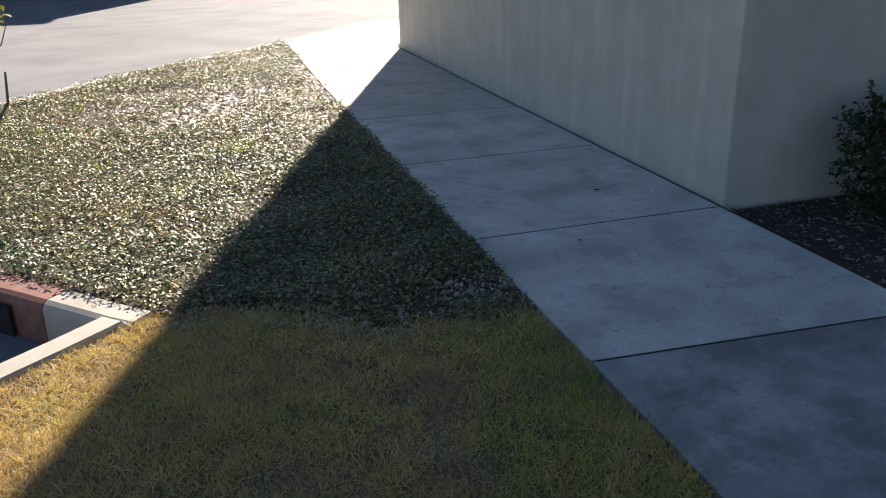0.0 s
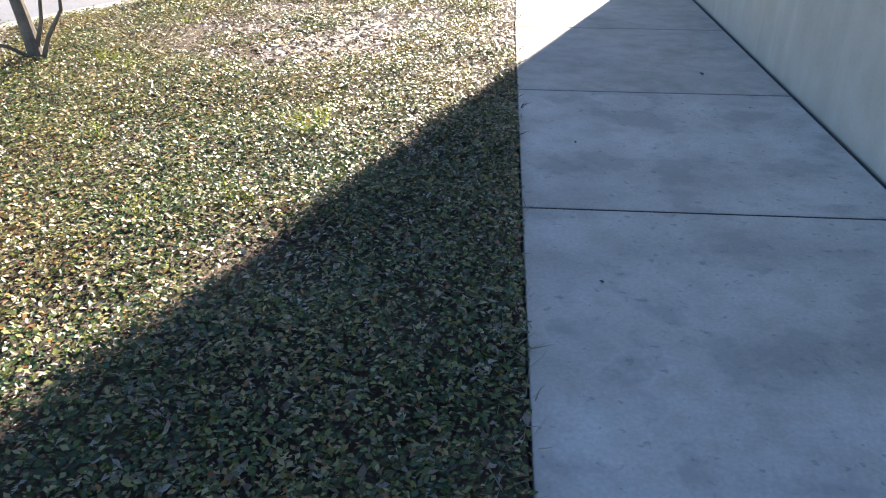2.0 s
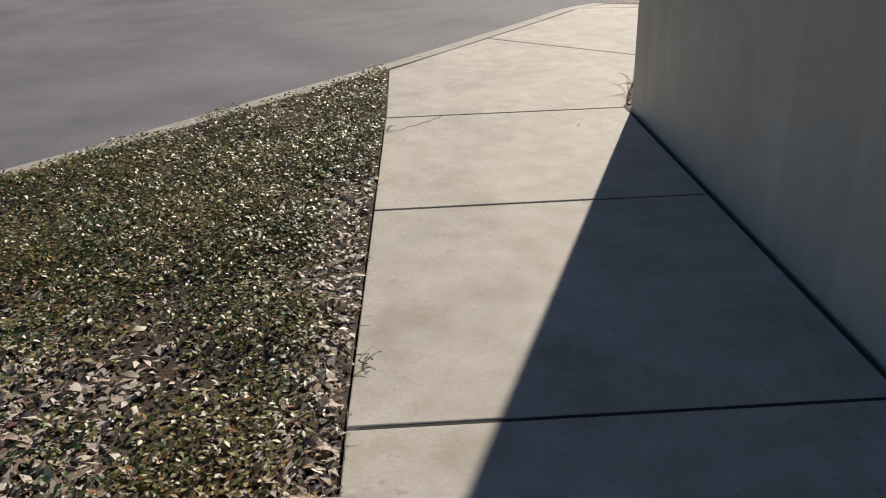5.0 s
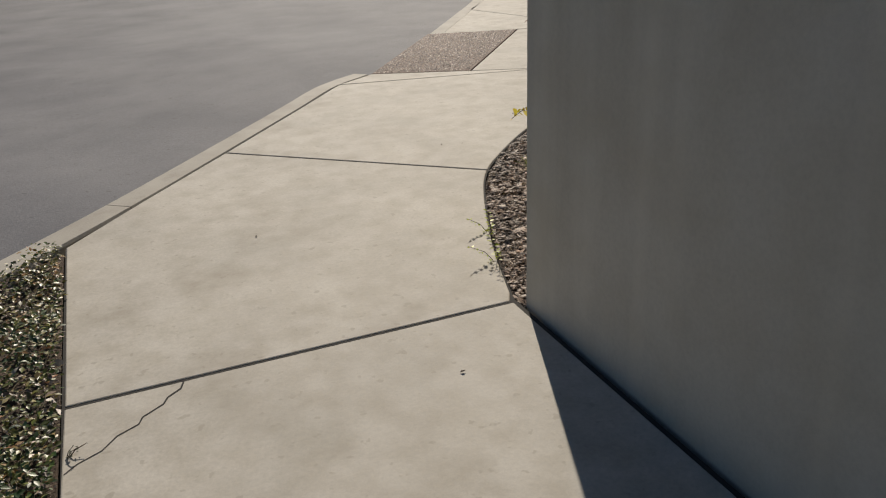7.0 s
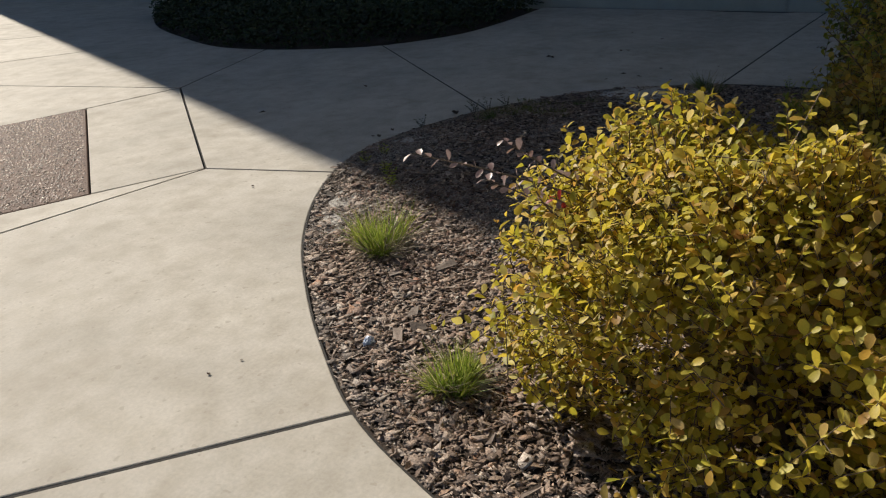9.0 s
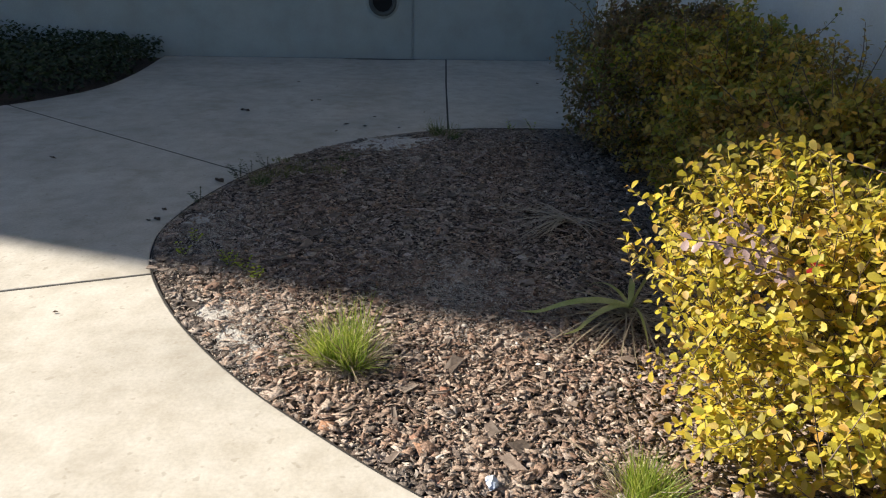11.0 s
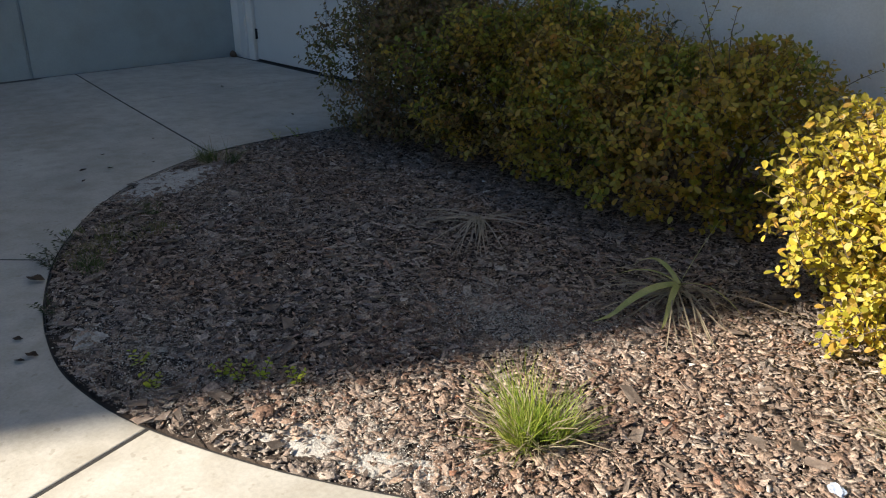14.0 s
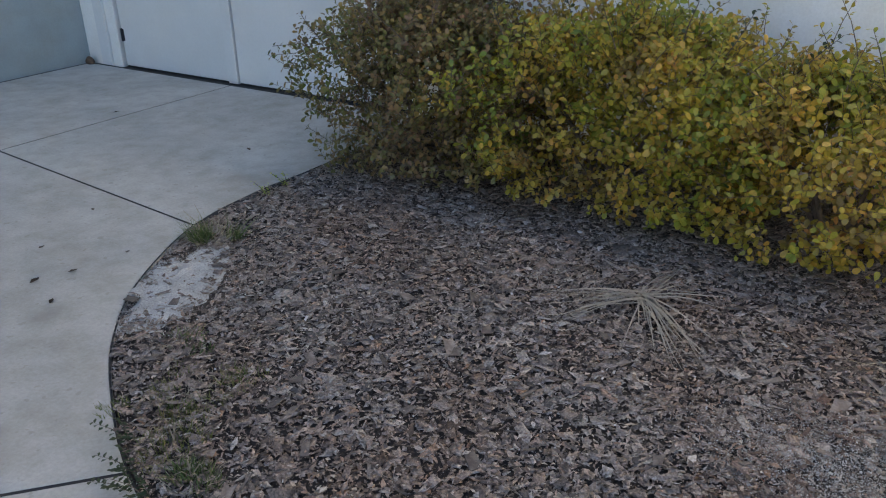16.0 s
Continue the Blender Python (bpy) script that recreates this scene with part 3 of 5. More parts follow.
slabs += [([(-1.458, 0.05), (-0.02, 0.03)] + along("corner", "H")[1:] + [H_L, (-1.08, 1.83), (-1.458, 1.34)], None),
          (along("H", "K") + [K_C, (0.49, 3.84), (0.04, 3.25), H_L], None),
          ([K_C] + along("K", "Q") + isle_between((5.37, 5.74), (5.86, 4.64))[::-1] + [L_C], None),
          (along("Q", "P") + [(7.0, 0.99), (8.715, 0.80), (8.715, 4.04)] + isle_between((5.86, 4.64), (8.7, 4.04))[::-1], None),
          ([(5.05, 1.19)] + [p for p in b1 if -0.9 < p[1] < 1.1 and p[0] > 4.9] + [(5.05, -0.94)] + [(6.95, -0.94), (7.0, 0.99)], None),
          ([(7.0, 0.99), (6.95, -0.94), (8.715, -0.94), (8.715, 0.80)], None),
          ([(0.49, 3.84), K_C, (1.61, 3.80), (0.88, 4.20)], [0, 0, -0.012, RAMP]),
          ([(1.61, 3.80), K_C, L_C, (2.97, 5.51)], [-0.012, 0, 0, -0.012]),
          ([(2.97, 5.51), L_C, (3.23, 7.25), (2.22, 5.80)], [-0.012, 0, 0, RAMP]),
          ([L_C] + isle_between((5.72, 7.2), (5.37, 5.74))[::-1] + [(3.95, 8.22), (3.23, 7.25)], None),
          ([(3.95, 8.22), (5.72, 7.2)] + isle_between((6.41, 8.4), (5.72, 7.2))[::-1][1:] + [(4.9, 9.8)], None),
          ([(4.9, 9.8), (6.41, 8.4)] + isle_between((7.4, 9.4), (6.41, 8.4))[::-1][1:] + [(5.69, 11.28)], None),
          ([(5.69, 11.28), (7.4, 9.4)] + isle_between((8.7, 9.9), (7.4, 9.4))[::-1][1:] + [(8.7, 13.2), (6.9, 13.6)], None),
          ([(6.9, 13.6), (8.7, 13.2), (8.7, 16), (8.3, 16)], None)]
for k, (poly, hs) in enumerate(slabs):
    part("slab", prism(poly, -0.11, 0.0, 0.0068, 0.005, hs), OLD_CONCRETE if k < 6 else STAINED_LIFTED if k < 9 else CONCRETE, walkway)
pad_poly = [(0.88, 4.20), (1.61, 3.80), (2.97, 5.51), (2.08, 5.88)]
PAD = stony("exposed_aggregate", [(0.3, (0.15, 0.085, 0.062)), (0.7, (0.21, 0.125, 0.092))], [(0.3, (0.3,) * 3), (0.62, (1.0,) * 3)], 4, 80, 0.8, 1.0, 0.006)
part("ramp_pad", prism(pad_poly, -0.2, 0, 0.004, 0.006, [RAMP, -0.012, -0.012, RAMP]), PAD, walkway, "brown exposed-aggregate ramp pad")

# ---- kerbs ----
kerb = tagged(new("kerb"), "pale concrete kerb along the road, partly painted red", "kerb", kind="structure")


def kerb_piece(line, material, tops=None, width=0.18, side=1, label=""):
    """A kerb stone along the line, the road on the given side of it."""
    n = len(line)
    tops = tops or [0.0] * n
    bm = bmesh.new()
    prof = [(0.003, -0.35), (0.003, -0.012), (0.012, 0.0), (width - 0.035, 0.0), (width - 0.012, -0.012), (width, -0.04), (width + 0.012, -0.35)]
    prev = None
    for i, (x, y) in enumerate(line):
        a, b = Vector(line[max(i - 1, 0)]), Vector(line[min(i + 1, n - 1)])
        d = (b - a).normalized()
        nx, ny = -d.y * side, d.x * side
        ring = [bm.verts.new((x + nx * o, y + ny * o, (tops[i] + h) if h > -0.3 else -0.35)) for o, h in prof]
        if prev:
            for k in range(len(prof) - 1):
                bm.faces.new((prev[k], prev[k + 1], ring[k + 1], ring[k]))
        else:
            bm.faces.new(ring)
        prev = ring
    bm.faces.new(prev[::-1])
    bmesh.ops.recalc_face_normals(bm, faces=bm.faces[:])
    return part("kerb_stone", bm, material, kerb, label)


def near_index(line, p):
    return min(range(len(line)), key=lambda k: math.dist(line[k], p))


arm = KERB_IN[:12] + [(-3.20, -7.848)]
kerb_piece(arm, KERB, [-0.004] * len(arm), 0.155)
rest = KERB_IN[13:]
idx = [0] + [near_index(rest, p) for p in ((-3.46, -7.42), (-5.5, -4.1), (-3.8, -1.2), (-1.12, 1.78))] + [len(rest) - 1]
rest = [(-3.08, -7.79)] + rest
idx = [0] + [i + 1 for i in idx[1:]]
for k, (i, j) in enumerate(zip(idx, idx[1:])):
    seg = rest[i:j + 1]
    # leave a fine open joint between stones
    a, b = Vector(seg[-2]), Vector(seg[-1])
    seg = seg[:-1] + [tuple(b + (a - b).normalized() * 0.006)]
    tops = [min(0.0, -(RAMP * -1) * max(0.0, (p[1] - 3.7) / 0.5)) for p in seg]
    kerb_piece(seg, RED_KERB if k == 1 else KERB, tops, 0.155 if k < 2 else 0.18, label="faded red-painted kerb stone" if k == 1 else "")
# Flat near-black plate on the kerb face stands in for the drain opening's shade.
a, b = Vector((-3.62, -7.27)), Vector((-4.55, -6.455))
d = (b - a).normalized()
bm = bmesh.new()
for o in (0.160, 0.178):
    for p in (a, b):
        for z in (-0.30, -0.055):
            bm.verts.new((p.x - d.y * o, p.y + d.x * o, z))
bmesh.ops.convex_hull(bm, input=bm.verts[:])
part("drain_mouth", bm, HOLE_SHADE, kerb, "flat black plate for the shade in the storm drain opening")
far_line = smooth_line([(2.22, 5.76), (3.15, 7.05), (3.93, 8.2), (4.88, 9.8), (5.69, 11.28), (6.9, 13.62), (8.3, 16.0)], 4)
kerb_piece(far_line, KERB, [RAMP * max(0.0, 1 - i / 4) for i in range(len(far_line))])

# ---- buildings ----
H1, H2, T = 7.2, 16.0, 0.3


def wall(name, x0, x1, y0, y1, h, mat_, label, z0=-0.3, bevel=0.012):
    bm = box(bmesh.new(), x0, x1, y0, y1, z0, h, bevel)
    return tagged(part(name, bm, mat_), label, "wall", kind="structure")


wall("wall_walk", 0.017, T, -7.47, 0.0, H1, STUCCO, "beige stucco building wall beside the concrete walk")
wall("wall_south", 0.035, 9.0, -7.471, -7.47 + T, H1, STUCCO, "beige stucco end wall in shade above a mulch bed", bevel=0.0)
wall("wall_stub", T, 0.42, -T, 0.0, H1, STUCCO, "short stucco return wall at the corner")
wall("wall_return", 0.42 - T, 0.42, -0.97 - T, -T, H1, STUCCO, "short stucco return wall behind the shrub")
DOOR_X = (5.22, 8.30)
wall("wall_recess", 0.42, DOOR_X[0], -0.97 - T, -0.97, H1, STUCCO_BOUNCE, "pale warm grey stucco wall behind the hedge, lightened for bounced sun")
wall("wall_over_doors", DOOR_X[0], DOOR_X[1], -0.97 - T, -0.97, H1, STUCCO_BOUNCE, "pale grey stucco wall above the doors, lightened for bounced sun", z0=2.16)
wall("wall_corner_pier", DOOR_X[1], 8.75, -0.97 - T, -0.97, H1, STUCCO_BOUNCE, "narrow grey stucco pier in the inner corner")
wall("wall_court", 8.75, 8.75 + T, -0.97 - T, 1.185, H2, STUCCO_COURT_SHADE, "blue-grey stucco court wall, shade put into its colour")
wall("wall_court_north", 8.75, 8.75 + T, 1.205, 17.2, H2, STUCCO_COURT_SHADE, "blue-grey stucco court wall with a round vent pipe, shade put into its colour")
wall("wall_court_joint", 8.762, 8.75 + T, 1.185, 1.205, H2, STUCCO_COURT_SHADE, "recessed control joint in the stucco")
wall("wall_far_north", 8.75 + T, 18.0, 17.2 - T, 17.2, H2, STUCCO_GREY, "plain stucco end wall")
wall("wall_far_east", 18.0 - T, 18.0, -7.47, 17.2 - T, H2, STUCCO_GREY, "plain stucco rear wall")
wall("wall_far_south", 9.0, 18.0 - T, -7.47, -7.47 + T, H2, STUCCO_GREY, "plain stucco end wall")
wall("wall_step", 9.05 + 0.002, 9.3, -7.47 + T, -1.27 - 0.002, H2, STUCCO_GREY, "stucco wall between lower and taller wing")
for nm, x0, x1, y0, y1, h in (("roof_low", 0.05, 9.0, -7.42, -1.31, H1 - 0.25), ("roof_low_corner", 0.05, 0.4, -1.30, -0.05, H1 - 0.25), ("roof_high", 8.8, 17.9, -7.4, 17.1, H2 - 0.3)):
    tagged(part(nm, box(bmesh.new(), x0, x1, y0, y1, h - 0.15, h), KERB), "flat roof deck behind the parapet", "roof", kind="structure")
# Unseen raked fin, added to slant the edge of the court's cast shadow.
bm = bmesh.new()
prof = [(9.49, 0.0), (9.49 - 0.1135 * (H2 - 0.02), H2 - 0.02), (9.9, H2 - 0.02), (9.9, 0.0)]
fr = [bm.verts.new((x, 17.75, z)) for x, z in prof]
bk = [bm.verts.new((x, 18.0, z)) for x, z in prof]
bm.faces.new(fr)
bm.faces.new(bk[::-1])
for i in range(4):
    bm.faces.new((fr[i - 1], bk[i - 1], bk[i], fr[i]))
bmesh.ops.recalc_face_normals(bm, faces=bm.faces[:])
tagged(part("wall_fin", bm, STUCCO_GREY), "unseen raked fin added to slant the court's shadow edge", "wall", kind="structure")


def plain_house(label, x0, x1, y0, y1, h):
    """A plain unseen block with a roof that closes the view and casts its shade."""
    hs = tagged(new("house"), label, "house")
    part("wall", box(bmesh.new(), x0, x1, y0, y1, -0.3, h, 0.03), STUCCO, hs)
    part("roof", box(bmesh.new(), x0 - 0.25, x1 + 0.25, y0 - 0.25, y1 + 0.25, h, h + 0.18, 0.03), KERB, hs)
    return hs


plain_house("plain beige stucco house across the road", -16.0, -1.9, 18.9, 28.0, 6.8)
# Unseen block added behind the lawn to cut the southern sky light.
plain_house("unseen plain block added behind the lawn to cut sky light", 2.2, 15.0, -26.0, -13.0, 4.2)
# pilaster strip in the inner corner
tagged(part("trim", box(bmesh.new(), 8.41, 8.535, -0.968, -0.94, 0.004, H1 - 0.05, 0.006), PAINT), "white painted corner trim strip", "trim", kind="structure")

# ---- doors, pipe ----


def door(x0, x1, label, hinge_right):
    d = tagged(new("utility_door"), label, "door", group="double utility doors")
    d.location = ((x0 + x1) / 2, -0.995, 0)
    w = (x1 - x0) / 2
    part("door_leaf", box(bmesh.new(), -w, w, -0.05, 0.0, 0.014, 2.12, 0.004), PAINT, d)
    # Dark strip put in for the shade of the gap below the leaf.
    part("kick_gap", box(bmesh.new(), -w, w, -0.045, -0.006, 0.004, 0.012), JOINT, d, "dark strip for the shade under the door")
    for z in (0.28, 1.10, 1.92):
        s = 1 if hinge_right else -1
        bm = bmesh.new()
        bmesh.ops.create_cone(bm, cap_ends=True, segments=10, radius1=0.011, radius2=0.011, depth=0.11, matrix=Matrix.Translation((s * (w - 0.012), 0.008, z)))
        box(bm, s * w - 0.03 * (s > 0), s * w + 0.03 * (s < 0), 0.0, 0.004, z - 0.05, z + 0.05)
        part("hinge", bm, IRON, d, "dark steel hinge")
    return d


d1 = door(7.015, 8.27, "pale grey flush utility door, closed", True)
d2 = door(5.25, 6.895, "pale grey wide flush utility door, closed", False)
bm = box(bmesh.new(), 0.70, 0.73, 0.0, 0.02, 1.02, 1.20, 0.003)
box(bm, 0.66, 0.75, 0.018, 0.035, 1.09, 1.115, 0.003)
part("latch", bm, IRON, d2, "dark sliding bolt latch")
bm = box(bmesh.new(), 6.905, 7.005, -1.03, -0.978, 0.004, 2.13, 0.004)
tagged(part("door_mullion", bm, PAINT), "white painted strip between the doors", "trim", kind="structure")
# Dark box puts shade into the gaps around the door leaves.
bm = box(bmesh.new(), 5.222, 8.298, -1.22, -1.06, -0.02, 2.155)
tagged(part("door_backing", bm, JOINT), "dark box for the unlit space behind the doors", "door frame", kind="structure")
bm = bmesh.new()
bmesh.ops.create_icosphere(bm, subdivisions=2, radius=0.045, matrix=Matrix.Translation((8.66, -0.90, 0.03)) @ Matrix.Diagonal((1, 0.8, 0.9, 1)))
for v in bm.verts:
    v.co += Vector(noise.noise_vector(v.co * 18)) * 0.014
tagged(part("dark_clod", bm, DEAD_LEAF), "small dark clod of debris in the corner", "debris")

vent = tagged(new("vent_pipe"), "dark round drain pipe stub projecting from the grey wall", "pipe")
vent.matrix_world = pose(8.75, 1.55, 0.64, 0, -90, 0)


def lathe(profile, seg=28):
    bm = bmesh.new()
    prev = None
    for r, z in profile:
        ring = [bm.verts.new((r * math.cos(2 * math.pi * k / seg), r * math.sin(2 * math.pi * k / seg), z)) for k in range(seg)]
        if prev:
            for k in range(seg):
                bm.faces.new((prev[k - 1], prev[k], ring[k], ring[k - 1])).smooth = True
        prev = ring
    return bm


part("pipe_sleeve", lathe([(0.16, 0.002), (0.16, 0.06), (0.155, 0.066), (0.118, 0.066), (0.112, 0.06), (0.112, 0.004)]), PIPE_PLASTIC, vent)
# Black disc stands in for the shade of the pipe's depth.
bm = bmesh.new()
bmesh.ops.create_circle(bm, cap_ends=True, segments=24, radius=0.112, matrix=Matrix.Translation((0, 0, 0.006)))
part("pipe_inside", bm, HOLE_SHADE, vent, "black disc for the shade inside the pipe")
bm = lathe([(0.19, 0.0005), (0.175, 0.012), (0.16, 0.014)])
part("wall_flange", bm, STUCCO_COURT_SHADE, vent)

# ---- plants ----
LEAF = ([(0, 0, 0), (0.34, 0.23, 0.06), (0.34, -0.23, 0.06), (0.4, 0, 0), (0.72, 0.31, 0.05), (0.72, -0.31, 0.05), (0.76, 0, -0.03), (0.98, 0.13, -0.05), (0.98, -0.13, -0.05)],
        [(0, 3, 1), (0, 2, 3), (3, 6, 4, 1), (3, 2, 5, 6), (6, 7, 4), (6, 5, 8), (6, 8, 7)])
SMALL_LEAF = ([(0, 0, 0), (0.5, 0.29, 0.08), (0.5, -0.29, 0.08), (0.5, 0, 0), (1, 0, -0.06)], [(0, 3, 1), (0, 2, 3), (3, 4, 1), (3, 2, 4)])
BLADE = ([(-0.5, 0, 0), (0.5, 0, 0), (0.38, 0.1, 0.5), (-0.38, 0.1, 0.5), (0, 0.36, 1)], [(0, 1, 2, 3), (3, 2, 4)])
TWIG = ([(0.5, 0, 0), (-0.25, 0.43, 0), (-0.25, -0.43, 0), (0.3, 0, 1), (-0.15, 0.26, 1), (-0.15, -0.26, 1)], [(0, 1, 4, 3), (1, 2, 5, 4), (2, 0, 3, 5)])


def chip_template(seed):
    """A thin splintered flake of bark, blunt and slanted at the ends; the seed sets how narrow it is."""
    r = random.Random(seed * 7 + 1)
    h = (0.09, 0.14, 0.24, 0.38, 0.18)[seed % 5]
    j = lambda s: r.uniform(-s, s)
    s = j(0.22)
    out = [(-0.5 - s, -h * r.uniform(0.75, 1.1)), (0.5 + j(0.12), -h * r.uniform(0.6, 1.1)), (0.36 + j(0.06), -h * 0.1 + j(0.03)), (0.5 + s, h * r.uniform(0.6, 1.1)), (-0.5 + j(0.12), h * r.uniform(0.75, 1.1))]
    n = len(out)
    tip = [0.5 + r.uniform(-0.9, 1.6) for _ in out]
    v = [(x, y, z - 1.0) for (x, y), z in zip(out, tip)] + [(x, y, z) for (x, y), z in zip(out, tip)]
    return v, [(n, n + 1, n + 2), (n, n + 2, n + 4), (n + 2, n + 3, n + 4)] + [(k, (k + 1) % n, n + (k + 1) % n, n + k) for k in range(n)]


SHARD = ([(-0.5, -0.08, 0), (0.1, -0.22, 0.12), (0.5, 0.02, 0), (-0.05, 0.2, 0.1)], [(0, 1, 3), (1, 2, 3)])


def random_normals(n, tilt, rng):
    v = rng.normal(0, tilt, (n, 3))
    v[:, 2] = 1.0
    return v


def shrub(label, centre, radii, height, leaves, leaf_size, mat_, seed, group, square=2.6, shoots=0, lift=0.12, ragged=0.14, crown=2.2, lean=(0.0, 0.0), shoot_length=0.18, hollow=0.3):
    """A shrub: woody stems, fine twigs and leaves along each twig."""
    rng = np.random.default_rng(seed)
    thing = tagged(new("shrub"), label, "shrub", group=group)
    thing.location = (centre[0], centre[1], 0.0)
    per = 11
    n = leaves // per
    th = rng.uniform(0, 6.283, n)
    plan = (np.abs(np.cos(th)) ** square + np.abs(np.sin(th)) ** square) ** (-1 / square)
    top = rng.random(n) < 0.36
    v = np.where(top, 1.0, rng.random(n) ** 0.9)
    prof = np.sqrt(np.clip(1 - np.clip((v - 0.5) / 0.5, 0, 1) ** 2.6, 0, 1)) * (0.80 + 0.20 * np.clip(v / 0.35, 0, 1))
    rad = np.where(top, np.sqrt(rng.random(n)), np.maximum(prof, 0.3))
    v = np.where(top, 0.5 + 0.5 * (1 - rad ** crown) ** (1 / crown), v)
    d = np.stack([np.cos(th) * rad, np.sin(th) * rad, np.clip(v - 0.35, -0.1, 1) * 1.2], 1)
    d /= np.linalg.norm(d, axis=1, keepdims=True) + 1e-6
    rough = 1 + ragged * waves(np.cos(th) * 2.5 + v, np.sin(th) * 2.5 + v * 1.7, 2.2, seed) + rng.normal(0, 0.05, n)
    depth = 1 - np.abs(rng.normal(0, 0.10, n)) - (rng.random(n) < 0.22) * rng.uniform(0.1, 0.45, n)
    depth = depth - hollow * np.clip(waves(np.cos(th) * 3 + v * 2, np.sin(th) * 3 - v * 4, 2.6, seed + 5) - 0.15, 0, 1) * rng.uniform(0.3, 1.0, n)
    k = plan * rad * rough * depth
    tip = np.stack([np.cos(th) * k * radii[0], np.sin(th) * k * radii[1], v * height * (0.93 + 0.07 * depth) * (1 + ragged * 0.5 * waves(np.cos(th) * rad * 3, np.sin(th) * rad * 3, 2.4, seed + 1))], 1)
    tip[:, 2] *= 1 + lean[0] * np.cos(th) * k + lean[1] * np.sin(th) * k
    tip[:, 2] = np.maximum(tip[:, 2], lift * 0.4 + 0.10 * rng.random(n))
    way = d + rng.normal(0, 0.45, (n, 3)) + np.array([0, 0, 0.40])
    way /= np.linalg.norm(way, axis=1, keepdims=True)
    ln = rng.uniform(0.12, 0.26, n)
    base = tip - way * ln[:, None]
    tw = frames_about(way, rng)
    tw_ob = scatter("twig_growth", TWIG, base, tw, np.stack([np.full(n, 0.0035), np.full(n, 0.0035), ln], 1), BARK, thing)
    tagged(tw_ob, kind="stuff")
    s = (np.arange(per) + 0.5) / per
    pos = base[:, None, :] + way[:, None, :] * (ln[:, None] * s[None])[:, :, None]
    ang = rng.uniform(0, 6.28, n)[:, None] + np.arange(per)[None] * 2.4
    side = tw[:, None, :, 0] * np.cos(ang)[:, :, None] + tw[:, None, :, 1] * np.sin(ang)[:, :, None]
    ax = side + way[:, None, :] * rng.uniform(0.2, 0.9, (n, per, 1)) + rng.normal(0, 0.15, (n, per, 3))
    ax = ax.reshape(-1, 3)
    ax /= np.linalg.norm(ax, axis=1, keepdims=True)
    up = np.array([0.15, 0.42, 0.9]) + rng.normal(0, 0.30, ax.shape) + np.repeat(rng.normal(0, 0.35, (n, 3)) + d * 0.3, per, 0)
    nr = up - (up * ax).sum(1, keepdims=True) * ax
    nr /= np.linalg.norm(nr, axis=1, keepdims=True) + 1e-9
    fr = np.stack([ax, np.cross(nr, ax), nr], 2)
    size = leaf_size * rng.uniform(0.6, 1.25, len(ax))
    keep = pos.reshape(-1, 3)[:, 2] > 0.02
    scatter("foliage", LEAF, pos.reshape(-1, 3)[keep], fr[keep], size[keep], mat_, thing, smooth=True)
    r = random.Random(seed)
    for k in range(6):
        a = 6.28 * k / 6 + r.uniform(-0.4, 0.4)
        e = Vector((math.cos(a) * radii[0] * 0.62, math.sin(a) * radii[1] * 0.62, height * r.uniform(0.6, 0.8)))
        b = Vector((math.cos(a) * 0.06, math.sin(a) * 0.06, -0.02))
        m = (b + e) / 2 + Vector((r.uniform(-0.06, 0.06), r.uniform(-0.06, 0.06), 0.05))
        bm = tube(bmesh.new(), [b, (b + m) / 2 + Vector((r.uniform(-0.02, 0.02), 0, 0)), m, (m + e) / 2, e], [0.013, 0.011, 0.009, 0.006, 0.003])
        for _ in range(3):
            f = b.lerp(e, r.uniform(0.35, 0.7))
            tube(bm, [f, f + Vector((r.uniform(-0.2, 0.2), r.uniform(-0.2, 0.2), r.uniform(0.08, 0.2)))], [0.005, 0.002], 5)
        part("stem", bm, BARK, thing)
    for k in range(shoots):
        p = Vector((r.uniform(-0.8, 0.8) * radii[0], r.uniform(-0.8, 0.75) * radii[1], height * 0.9))
        p.z = height * (0.9 - 0.25 * (abs(p.x) / radii[0]) ** 2 - 0.25 * (abs(p.y) / radii[1]) ** 3)
        shoot(thing, p, Vector((p.x / radii[0] * 0.7 + r.uniform(-0.4, 0.4), p.y / radii[1] * 0.7 + r.uniform(-0.4, 0.4), 0.8)), shoot_length * r.uniform(0.5, 1.4), leaf_size * 0.85, mat_, seed * 31 + k)
    return thing


